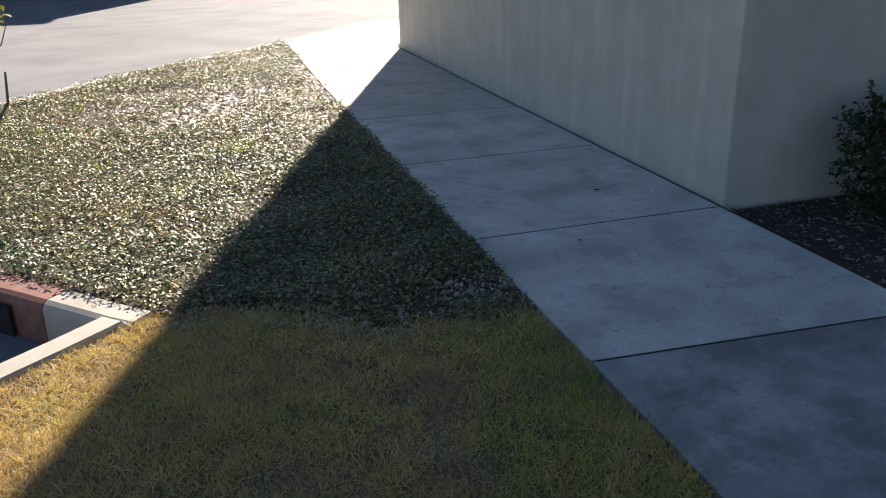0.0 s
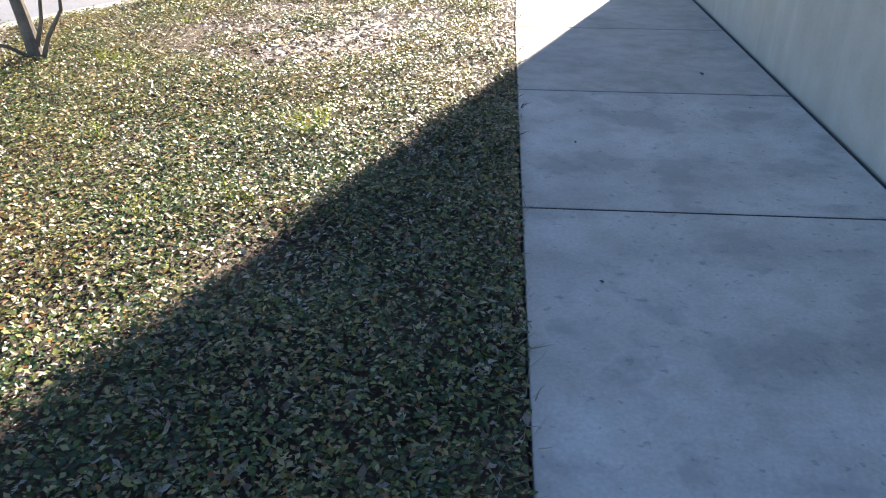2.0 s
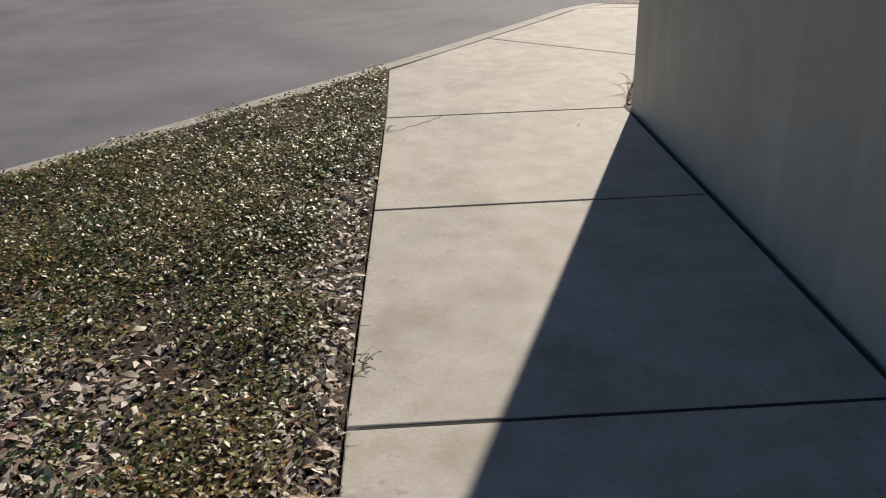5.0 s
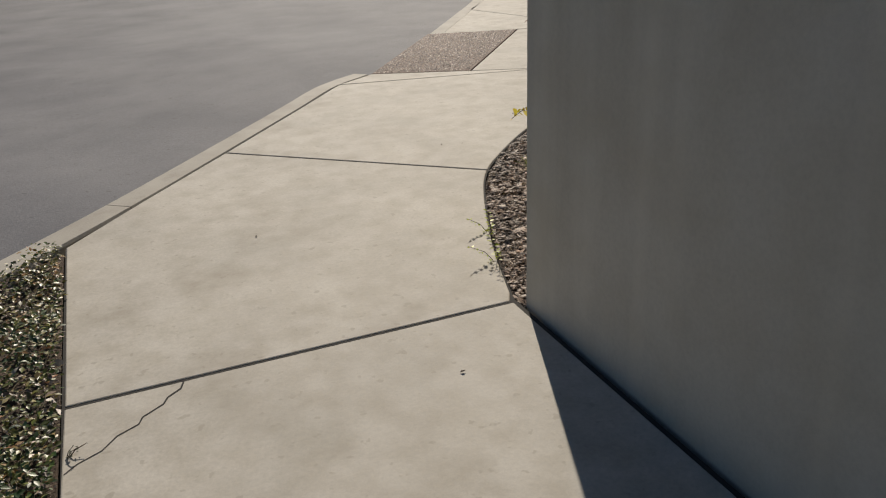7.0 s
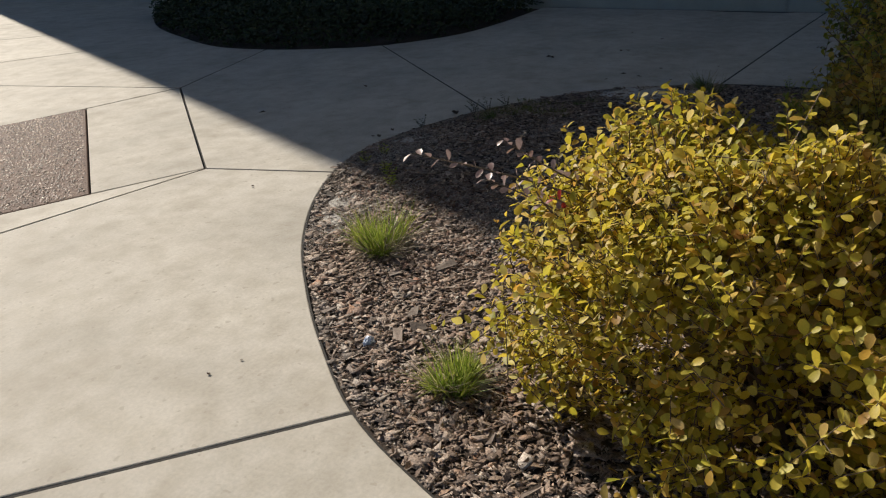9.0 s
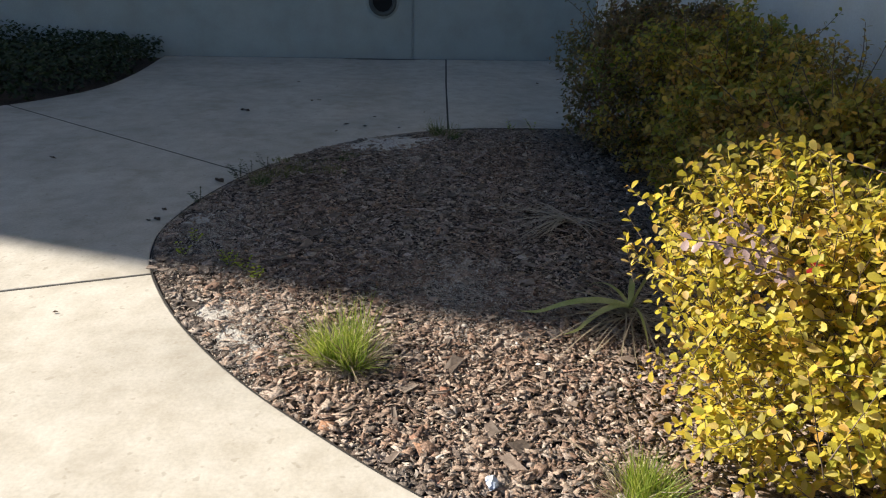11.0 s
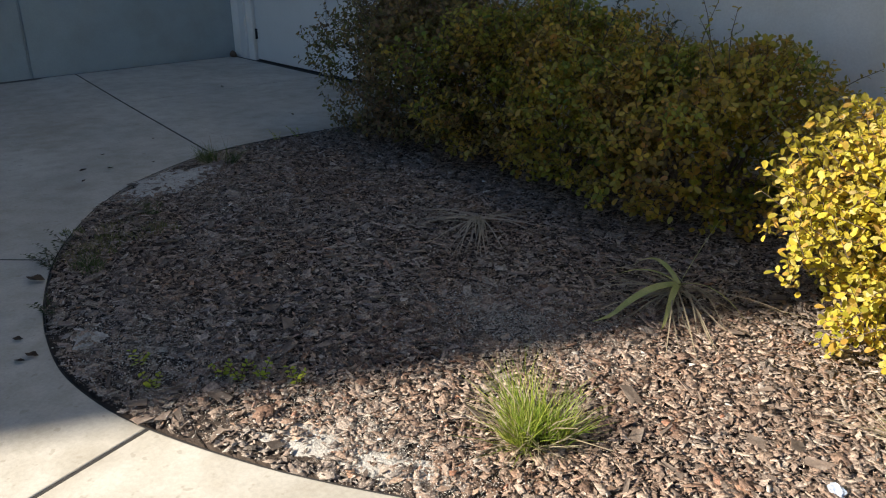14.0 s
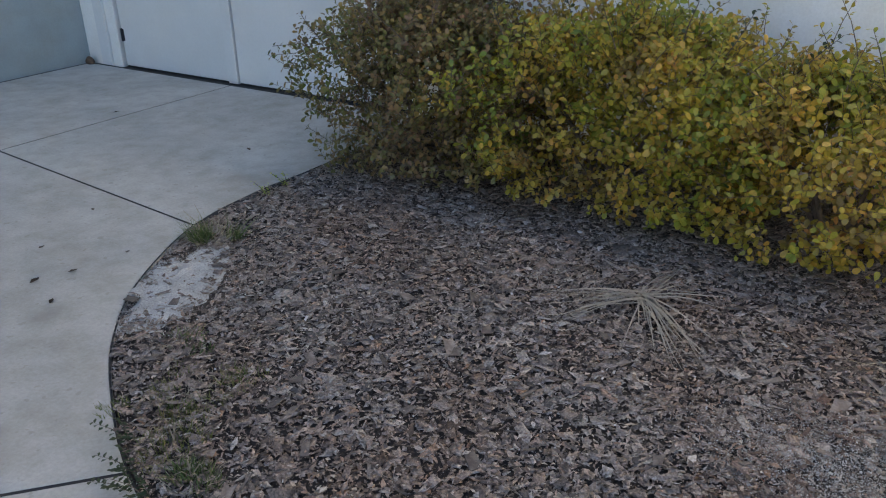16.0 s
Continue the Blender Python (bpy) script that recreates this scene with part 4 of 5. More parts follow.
def shoot(thing, base, way, length, leaf_size, mat_, seed, count=14, label=""):
    """A long shoot that stands out of the shrub, with a leaf every way round it."""
    rng = np.random.default_rng(seed)
    way = way.normalized()
    bend = Vector((rng.uniform(-0.3, 0.3), rng.uniform(-0.3, 0.3), 0))
    pts = [base + way * length * t + bend * length * t * t for t in (0, 0.33, 0.66, 1.0)]
    stem = part("shoot", tube(bmesh.new(), pts, [0.003, 0.0025, 0.002, 0.001], 5), BARK, thing, label)
    loc, ax = [], []
    for k in range(count):
        t = 0.15 + 0.85 * k / (count - 1)
        loc.append(base + way * length * t + bend * length * t * t)
        a = k * 2.4
        u = way.orthogonal().normalized()
        ax.append(u * math.cos(a) + way.cross(u) * math.sin(a) + way * 0.5)
    ax = np.array([tuple(v.normalized()) for v in ax])
    up = np.array([0, 0, 1.0]) + rng.normal(0, 0.3, ax.shape)
    nr = up - (up * ax).sum(1, keepdims=True) * ax
    nr /= np.linalg.norm(nr, axis=1, keepdims=True)
    scatter("shoot_leaves", LEAF, np.array([tuple(v) for v in loc]), np.stack([ax, np.cross(nr, ax), nr], 2), leaf_size * rng.uniform(0.8, 1.2, count), mat_, stem)


HEDGE = "shrubs in the mulch bed"
golden = shrub("golden-yellow leafy shrub in full sun beside the walk", (0.98, 0.21), (0.68, 0.85), 0.80, 31000, 0.031, YELLOW_LEAF, 11, HEDGE, 2.2, 40, 0.10, 0.36, 2.0, (0.10, 0.0), 0.12, 0.8)
shrub("green and gold hedge shrub in shade over bark mulch", (2.40, -0.20), (0.66, 0.60), 0.82, 14500, 0.035, HEDGE_LEAF, 12, HEDGE, 2.6, 18, 0.12, 0.36, 2.2, (0.0, 0.0), 0.24, 0.75)
shrub("green and orange hedge shrub in shade over bark mulch", (3.45, -0.22), (0.80, 0.62), 0.95, 19500, 0.035, HEDGE_LEAF, 13, HEDGE, 3.0, 24, 0.12, 0.36, 2.2, (0.0, 0.0), 0.24, 0.75)
bronze = shrub("bronze-green hedge shrub at the end of the row", (4.50, -0.18), (0.72, 0.62), 0.97, 21500, 0.033, BRONZE_LEAF, 14, HEDGE, 3.0, 24, 0.12, 0.32, 2.2, (0.0, 0.0), 0.24, 0.4)
for k, (x, y, z, dx, dy, ln) in enumerate(((-0.92, 0.28, 0.80, 0.05, 0.05, 0.30), (-1.38, 0.20, 0.80, -0.1, 0.1, 0.36), (-1.55, 0.12, 0.78, -0.5, 0.1, 0.26), (-1.85, 0.1, 0.74, -0.6, 0.2, 0.24), (-0.55, 0.3, 0.84, 0.3, 0.2, 0.22))):
    shoot(bronze, Vector((x, y, z)), Vector((dx, dy, 0.8)), ln, 0.028, DARK_LEAF, 430 + k, 18, "long dark-leaved shoot")
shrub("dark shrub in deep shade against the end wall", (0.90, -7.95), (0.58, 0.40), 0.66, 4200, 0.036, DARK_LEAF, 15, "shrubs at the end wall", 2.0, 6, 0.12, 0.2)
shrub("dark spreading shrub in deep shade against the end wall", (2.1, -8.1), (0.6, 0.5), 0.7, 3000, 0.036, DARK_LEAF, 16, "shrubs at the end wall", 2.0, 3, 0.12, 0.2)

for k, (x, y, z, dx, dy, ln) in enumerate(((-0.06, 0.62, 0.62, -0.22, 0.55, 0.40), (0.00, 0.60, 0.62, -0.16, 0.42, 0.30), (-0.12, 0.62, 0.58, -0.05, 0.40, 0.20))):
    shoot(golden, Vector((x, y, z)), Vector((dx, dy, 0.22)), ln, 0.030, PINK_LEAF, 400 + k, 18, "pale pink-leaved shoot")
shoot(golden, Vector((-0.15, 0.62, 0.63)), Vector((-0.7, 0.3, 0.5)), 0.05, 0.028, RED_LEAF, 410, 4, "bright red leaf tip")


def blades(name, x, y, z, height, width, tilt, mat_, seed, parent=None, out=None):
    rng = np.random.default_rng(seed)
    n = len(x)
    nm = random_normals(n, tilt, rng)
    if out is not None:
        nm[:, :2] += out
    fr = frames_about(nm, rng)
    return scatter(name, BLADE, np.stack([x, y, z], 1), fr, np.stack([np.full(n, width) * rng.uniform(0.6, 1.4, n), height * rng.uniform(0.2, 2.2, n), height], 1), mat_, parent)


def tuft(label, x, y, height, radius, n, seed, mat_=TUFT, stalks=8, group="grass tufts in the bed"):
    rng = np.random.default_rng(seed)
    t = tagged(new("grass_tuft"), label, "grass", group=group)
    t.location = (x, y, bed_z(x, y) if x > 0 else -0.015)
    clumps = 5
    for c in range(clumps):
        m = n // clumps
        cx, cy = rng.normal(0, radius * 0.26, 2)
        a, r = rng.uniform(0, 6.28, m), radius * 0.22 * np.sqrt(rng.random(m))
        o = np.stack([np.cos(a), np.sin(a)], 1) * rng.uniform(0.0, 0.45, (m, 1)) + np.array([cx, cy]) / radius * 0.9 + rng.normal(0, 0.12, 2)
        bl = blades("blade_mass", cx + np.cos(a) * r, cy + np.sin(a) * r, np.zeros(m), height * rng.uniform(0.35, 1.15, m) * rng.uniform(0.6, 1.1), 0.0032, 0.22, mat_, seed + 10 * c, t, o)
        tagged(bl, kind="stuff")
    m = n // 3
    a = rng.uniform(0, 6.28, m)
    o = np.stack([np.cos(a), np.sin(a)], 1) * 1.6
    bl = blades("dry_blade_mass", np.cos(a) * radius * 0.3, np.sin(a) * radius * 0.3, np.zeros(m), height * rng.uniform(0.4, 1.0, m), 0.0032, 0.5, STRAW, seed + 1, t, o)
    tagged(bl, kind="stuff")
    for k in range(stalks):
        a = rng.uniform(0, 6.28)
        e = Vector((math.cos(a), math.sin(a), rng.uniform(0.1, 1.3))).normalized() * height * rng.uniform(1.0, 1.7)
        e.z = max(e.z, 0.02)
        part("stalk", tube(bmesh.new(), [Vector((0, 0, 0.01)), e * 0.5 + Vector((0, 0, 0.02)), e], [0.0022, 0.0018, 0.001], 4), STRAW, t)
    return t


tuft("bright green grass tuft with dry stalks in bark mulch", 1.58, 1.93, 0.19, 0.14, 750, 21, stalks=16)
tuft("bright green grass tuft at the foot of the golden shrub", 0.82, 1.18, 0.17, 0.12, 600, 22, stalks=6)
tuft("small dull green grass tuft at the pavement joint", 4.86, 1.26, 0.14, 0.16, 300, 23, DULL_WEED, stalks=4)
tuft("small bright yellow-green weed clump in the groundcover", -2.52, -5.12, 0.15, 0.11, 150, 24, BRIGHT_WEED, 0, "weeds in the groundcover")
tuft("yellow-green weed clump among trailing groundcover", -2.62, -5.95, 0.10, 0.10, 60, 25, BRIGHT_WEED, 0, "weeds in the groundcover")
tuft("green weed tuft at the edge of the walk", -1.62, -8.95, 0.10, 0.10, 120, 26, TUFT, 0, "weeds at the walk")
tuft("green weed tuft at the edge of the walk", -1.60, -8.55, 0.07, 0.08, 80, 27, TUFT, 0, "weeds at the walk")
for k, (x, y, h, rad, n) in enumerate(((4.03, 2.25, 0.04, 0.24, 420), (4.26, 2.02, 0.035, 0.24, 260), (3.86, 2.36, 0.045, 0.24, 440), (3.70, 2.44, 0.05, 0.20, 360), (3.95, 2.08, 0.04, 0.24, 260))):
    tuft("low mossy green weeds by the bed edge", x, y, h, rad, n, 28 + 100 * k, DULL_WEED if k % 2 else MOSS_WEED, 5, "weeds at the bed edge")


def ribbon(x0, length, width, azimuth, rise, droop, twist=0.0, seg=9):
    """A strap leaf that rises and arches over, folded along the middle."""
    bm = bmesh.new()
    prev = None
    dx, dy = math.cos(azimuth), math.sin(azimuth)
    for i in range(seg + 1):
        t = i / seg
        c = Vector((x0.x + dx * length * t, x0.y + dy * length * t, max(x0.z + rise * t - droop * t * t, 0.022)))
        w = width * (0.55 + 0.9 * t - 1.45 * t * t + 0.02) if t < 1 else 0.001
        s = Vector((-dy, dx, twist)).normalized() * w * 0.5
        ring = [bm.verts.new(c - s + Vector((0, 0, w * 0.18))), bm.verts.new(c), bm.verts.new(c + s + Vector((0, 0, w * 0.18)))]
        if prev:
            for k in range(2):
                bm.faces.new((prev[k], prev[k + 1], ring[k + 1], ring[k])).smooth = True
        prev = ring
    return bm


def strap_plant(label, x, y, greens, straws, seed, crown=0.09, ways=(), mat_=STRAW):
    """Strap leaves from a crown on a thatch of dead ones."""
    r = random.Random(seed)
    p = tagged(new("strap_plant"), label, "plant", group="strap-leaved plants")
    p.location = (x, y, bed_z(x, y) + 0.004)
    for az, ln, wd, ri, dr in greens:
        part("strap_leaf", ribbon(Vector((0, 0, crown)), ln, wd, radians(az), ri, dr, r.uniform(-0.5, 0.5), 12), STRAP_LEAF, p)
    for k in range(straws):
        az = radians(r.choice(ways) + r.gauss(0, 11)) if ways else r.uniform(0, 6.28)
        up = r.uniform(0.0, 0.12)
        part("dry_leaf", ribbon(Vector((r.uniform(-0.03, 0.03), r.uniform(-0.03, 0.03), crown * r.uniform(0.4, 1.0))), r.uniform(0.14, 0.50), 0.0085, az, up, up + crown * r.uniform(0.6, 1.1), r.uniform(-0.6, 0.6), 8), mat_, p, "dry brown leaf")
    return p


strap_plant("half-dead strap-leaved plant with a few green leaves", 1.80, 0.88,
            [(78, 0.42, 0.040, 0.12, 0.23), (112, 0.30, 0.034, 0.12, 0.23), (-20, 0.30, 0.032, 0.22, 0.26), (20, 0.26, 0.030, 0.16, 0.18), (215, 0.14, 0.032, 0.36, 0.04), (175, 0.3, 0.02, 0.18, 0.22)], 60, 31, 0.07)
strap_plant("dead straw-coloured strap-leaved clump lying on mulch", 2.93, 0.84, [], 64, 32, 0.045, (20, 30, 36, 42, 48, 56, 110, 122, 128, 134, 150, 205, 250), PALE_STRAW)


def sprig(label, x, y, height, n, leaf, mat_, seed, lean=(0, 0), group="seedlings and weeds"):
    """A small weed: thin stem with pairs of leaves."""
    rng = np.random.default_rng(seed)
    s = tagged(new("seedling"), label, "weed", group=group)
    s.location = (x, y, 0.0 if x <= 0 else max(bed_z(x, y), -0.02))
    for j in range(3):
        a = 2.1 * j + rng.uniform(0, 1)
        top = Vector((lean[0] * height + math.cos(a) * height * 0.5, lean[1] * height + math.sin(a) * height * 0.5, height * rng.uniform(0.6, 1)))
        pts = [Vector((0, 0, -0.01)), top * 0.5 + Vector((0, 0, height * 0.12)), top]
        st = part("stem", tube(bmesh.new(), pts, [0.0018, 0.0014, 0.0008], 4), BARK, s)
        t = np.linspace(0.3, 1, n)
        loc = np.array([tuple(pts[0].lerp(pts[2], float(q)) + Vector((0, 0, height * 0.2 * float(q) * (1 - float(q))))) for q in t])
        ax = np.stack([np.cos(a + 1.57 * np.sign(np.sin(np.arange(n) * 3.14159 + 1.57))), np.sin(a + 1.57 * np.sign(np.sin(np.arange(n) * 3.14159 + 1.57))), np.full(n, 0.25)], 1) + rng.normal(0, 0.15, (n, 3))
        ax /= np.linalg.norm(ax, axis=1, keepdims=True)
        up = np.array([0, 0, 1.0]) + rng.normal(0, 0.25, ax.shape)
        nr = up - (up * ax).sum(1, keepdims=True) * ax
        nr /= np.linalg.norm(nr, axis=1, keepdims=True)
        scatter("leaves", SMALL_LEAF, loc, np.stack([ax, np.cross(nr, ax), nr], 2), leaf * rng.uniform(0.7, 1.2, n), mat_, st)
    return s


sprig("yellow-green seedling at the pavement edge by the corner", 0.10, 0.36, 0.13, 9, 0.022, BRIGHT_WEED, 41, (-0.4, 0.0))
sprig("yellow-green seedling at the pavement edge", 0.20, 0.62, 0.12, 9, 0.022, BRIGHT_WEED, 42, (-0.3, 0.1))
for k, (x, y) in enumerate(((2.54, 2.64), (2.46, 2.45), (2.40, 2.42), (2.26, 2.30), (2.70, 2.62), (2.36, 2.36))):
    sprig("tiny yellow-green seedling on pale sand", x, y, 0.065, 7, 0.022, BRIGHT_WEED, 50 + k)
for k, (x, y) in enumerate(((3.30, 2.70), (3.74, 2.55), (3.86, 2.50), (3.98, 2.42), (3.80, 2.56), (5.0, 0.72), (5.02, 0.55))):
    sprig("dark green fern-like weed leaning over the walk", x, y, 0.08 if k < 1 else 0.09 if k < 5 else 0.10, 11, 0.021, TUFT if k > 4 else DARK_LEAF, 60 + k, (0.3, 0.5) if k < 5 else (0.4, 0.1))
for k, (x, y) in enumerate(((-1.53, -5.2), (-1.50, -3.9), (-1.49, -3.55), (-1.50, -4.75), (-1.48, -2.6), (-1.45, -0.2))):
    sprig("small wiry runner creeping over the walk edge", x, y, 0.035, 4, 0.011, DARK_LEAF, 70 + k, (1.2, 0.2))

# young roadside tree


def young_tree(label, x, y):
    """A thin leaning trunk with cut side shoots and an open crown of long leaves."""
    r = random.Random(77)
    t = tagged(new("young_tree"), label, "tree")
    t.location = (x, y, -0.02)
    trunk = [Vector((0.0, 0.0, 0.0)), Vector((-0.02, 0.01, 0.06)), Vector((-0.06, 0.03, 0.30)), Vector((-0.13, 0.06, 0.62)), Vector((-0.17, 0.08, 1.0)), Vector((-0.20, 0.1, 1.5))]
    part("trunk", tube(bmesh.new(), trunk, [0.062, 0.048, 0.042, 0.036, 0.028, 0.014], 10), TRUNK_BARK, t)
    for pts, rad in (([(0.03, 0.0, 0.05), (0.09, 0.0, 0.18), (0.20, 0.01, 0.34), (0.23, 0.0, 0.58)], 0.016), ([(0.0, 0.01, 0.12), (0.07, 0.0, 0.28), (0.10, 0.0, 0.46)], 0.016),
                     ([(0.0, -0.02, 0.04), (-0.12, -0.10, 0.14), (-0.30, -0.16, 0.20)], 0.014), ([(0.03, -0.03, 0.02), (0.02, -0.22, 0.05), (-0.02, -0.42, 0.02)], 0.013)):
        part("cut_shoot", tube(bmesh.new(), [Vector(p) for p in pts], [rad * (1 - 0.6 * k / len(pts)) for k in range(len(pts))], 7), TRUNK_BARK, t)
    for k in range(9):
        b = trunk[3].lerp(trunk[5], k / 8)
        a = 2.4 * k + r.uniform(-0.3, 0.3)
        e = b + Vector((math.cos(a) * r.uniform(0.25, 0.5), math.sin(a) * r.uniform(0.25, 0.5), r.uniform(0.05, 0.35)))
        m = b.lerp(e, 0.5) + Vector((r.uniform(-0.06, 0.06), r.uniform(-0.06, 0.06), -0.05))
        part("limb", tube(bmesh.new(), [b, m, e], [0.011, 0.007, 0.003], 6), TRUNK_BARK, t)
        for q in range(4):
            shoot(t, b.lerp(e, 0.35 + 0.2 * q), Vector((r.uniform(-1, 1), r.uniform(-1, 1), r.uniform(0, 0.8))), 0.16, 0.075, TREE_LEAF, 700 + 10 * k + q, 7)
    tw = [Vector((0.02, 0.03, 0.55)), Vector((0.14, 0.03, 0.72)), Vector((0.24, 0.03, 0.78)), Vector((0.30, 0.03, 0.92)), Vector((0.27, 0.03, 1.08))]
    part("bare_twig", tube(bmesh.new(), tw, [0.006, 0.005, 0.005, 0.004, 0.003], 5), TRUNK_BARK, t)
    return t


young_tree("young leaning roadside tree with yellow-green leaves", -4.43, -4.12)
for k, (x, y) in enumerate(((-4.1, -4.0), (-3.85, -4.15), (-3.9, -2.9), (-3.5, -5.3), (-3.0, -6.1))):
    tuft("small bright yellow-green weed clump in the groundcover", x, y, 0.09, 0.10, 50, 240 + k, BRIGHT_WEED, 0, "weeds in the groundcover")

# ---- loose small things ----
bm = bmesh.new()
bmesh.ops.create_icosphere(bm, subdivisions=3, radius=0.017)
for v in bm.verts:
    v.co = Vector((v.co.x * 1.3, v.co.y, v.co.z * 0.75)) + Vector(noise.noise_vector(v.co * 95)) * 0.009
foil = tagged(part("crumpled_wrapper", bm, FOIL), "crumpled pale blue foil wrapper on bark mulch", "litter")
foil.location = (0.905, 1.545, bed_z(0.9, 1.54) + 0.02)


def curled_leaf(length, seed):
    r = random.Random(seed)
    bm = bmesh.new()
    prev = None
    for i in range(6):
        t = i / 5
        w = length * 0.3 * math.sin(math.pi * min(max(t, 0.04), 0.96))
        z = 0.006 + length * 0.25 * (t - 0.5) ** 2
        ring = [bm.verts.new((length * (t - 0.5), s * w, z + abs(s) * w * r.uniform(0.2, 0.8))) for s in (-1, -0.5, 0, 0.5, 1)]
        if prev:
            for k in range(4):
                bm.faces.new((prev[k], prev[k + 1], ring[k + 1], ring[k])).smooth = True
        prev = ring
    bmesh.ops.solidify(bm, geom=bm.faces[:], thickness=0.001)
    return bm


leaf0 = tagged(part("fallen_leaf", curled_leaf(0.045, 1), DEAD_LEAF), "small curled brown fallen leaf on concrete", "leaf", group="fallen leaves on the walk")
leaf0.location = (-0.53, -6.98, 0.001)
rl = random.Random(5)
for x, y, s in ((-0.42, -4.06, 0.9), (-1.26, -6.51, 0.4), (-1.00, -7.70, 0.6), (-0.80, -7.66, 0.5), (-0.62, -7.35, 0.4), (-0.25, -7.1, 0.4), (-1.25, -5.24, 0.45), (-0.30, -4.67, 0.5),
                (-0.36, -0.30, 0.4), (0.53, 1.91, 0.4), (0.64, 1.87, 0.3), (-0.70, 1.06, 0.3), (4.19, 3.74, 1.1), (3.26, 4.0, 1.2), (3.18, 2.86, 0.8), (3.01, 2.90, 0.9), (5.68, 2.78, 1.0), (6.09, 2.25, 0.9),
                (5.11, 1.81, 0.9), (6.74, 2.05, 1.1), (6.1, 2.19, 1.3), (7.02, 2.42, 1.0), (5.66, 2.74, 1.0), (5.17, 1.95, 1.0), (4.95, 2.02, 0.7), (5.45, 1.73, 0.7), (5.07, 1.56, 0.6),
                (5.64, 0.21, 0.8), (7.07, 0.06, 0.9), (5.64, 1.32, 0.6), (2.0, 3.0, 0.5)):
    c = copy_thing(leaf0, pose(x, y, 0.001, rl.uniform(-12, 12), rl.uniform(-12, 12), rl.uniform(0, 360)))
    c.scale = (s, s, s)
bm = bmesh.new()
crack = [(-1.12, 0.045), (-1.135, 0.0), (-1.175, -0.03), (-1.19, -0.06), (-1.25, -0.10), (-1.262, -0.13), (-1.32, -0.16), (-1.36, -0.21), (-1.42, -0.24), (-1.452, -0.27)]
prev = None
for i, (x, y) in enumerate(crack):
    w = 0.0022 * (1 - 0.6 * i / len(crack))
    ring = [bm.verts.new((x - w, y + w, 0.0012)), bm.verts.new((x + w, y - w, 0.0012))]
    if prev:
        bm.faces.new((prev[0], prev[1], ring[1], ring[0]))
    prev = ring
part("crack", bm, JOINT, walkway, "fine dark crack across a slab corner")


stain = plain("damp_stain", (0.07, 0.072, 0.068), 0.6)


def blot(label, cx, cy, rx, ry, seed, mat_):
    """A thin uneven stain on the slab."""
    bm = bmesh.new()
    ring = []
    for k in range(40):
        a = 2 * math.pi * k / 40
        q = 1 + 0.5 * noise.noise(Vector((math.cos(a) * 2, math.sin(a) * 2, seed)))
        ring.append(bm.verts.new((cx + rx * q * math.cos(a), cy + ry * q * math.sin(a), 0.0014)))
    bm.faces.new(ring)
    return part("stain", bm, mat_, walkway, label)


blot("dark damp stain under the pipe", 8.66, 1.55, 0.05, 0.42, 3.1, stain)

def patch(name, label, centre, rx, ry, turn, seed, lift=0.015, mat_=SAND):
    """A thin lens of sand with an uneven rim that sinks into the mulch."""
    bm = bmesh.new()
    rings, n = 16, 64
    ca, sa = math.cos(radians(turn)), math.sin(radians(turn))
    prev = None
    mid = bm.verts.new((centre[0], centre[1], bed_z(*centre) + lift))
    for i in range(1, rings + 1):
        t = i / rings
        ring = []
        for k in range(n):
            a = 2 * math.pi * k / n
            q = t * (0.9 + 0.5 * noise.noise(Vector((math.cos(a) * 1.6 + seed * 3.7, math.sin(a) * 1.6, seed))) + 0.25 * noise.noise(Vector((math.cos(a) * 5, math.sin(a) * 5, seed))))
            u, w = rx * q * math.cos(a), ry * q * math.sin(a)
            x, y = centre[0] + u * ca - w * sa, centre[1] + u * sa + w * ca
            ring.append(bm.verts.new((x, y, bed_z(x, y) + lift - 0.020 * t ** 2 + 0.007 * noise.noise(Vector((x * 14, y * 14, seed))) + 0.003 * noise.noise(Vector((x * 55, y * 55, seed))))))
        for k in range(n):
            if prev:
                bm.faces.new((prev[k - 1], prev[k], ring[k], ring[k - 1])).smooth = True
            else:
                bm.faces.new((mid, ring[k - 1], ring[k])).smooth = True
        prev = ring
    bmesh.ops.recalc_face_normals(bm, faces=bm.faces[:])
    return tagged(part(name, bm, mat_), label, "sand", kind="stuff")


patch("sand_patch", "pale washed-out sand at the bed edge", (4.64, 1.67), 0.21, 0.42, 25, 3, 0.017)
patch("sand_patch", "pale sand spilling from the bed corner", (3.04, 2.66), 0.20, 0.10, -8, 4, 0.007)
patch("sand_patch", "pale sand along the sunny bed edge", (1.88, 2.36), 0.44, 0.09, 27, 8, 0.010)


def grit(label, centre, rx, ry, n, seed):
    """Loose pale sand grains, thickest at the middle."""
    g = np.random.default_rng(seed)
    x, y = centre[0] + g.normal(0, rx * 0.5, n), centre[1] + g.normal(0, ry * 0.5, n)
    k = inside(BED_POLY, x, y)
    x, y = x[k], y[k]
    oct_g = ([(0.5, 0, 0), (-0.4, 0.2, 0), (0, 0.45, 0.05), (0.1, -0.4, 0), (0, 0, 0.4)], [(0, 2, 4), (2, 1, 4), (1, 3, 4), (3, 0, 4)])
    zz = np.array([bed_z(p, q) for p, q in zip(x, y)]) + g.uniform(0.008, 0.021, len(x))
    ob = scatter("sand_grit", oct_g, np.stack([x, y, zz], 1), frames_about(random_normals(len(x), 0.4, g), g), 0.0018 * np.exp(g.normal(0.2, 0.5, len(x))), GRIT)
    return tagged(ob, label, "sand", kind="stuff")


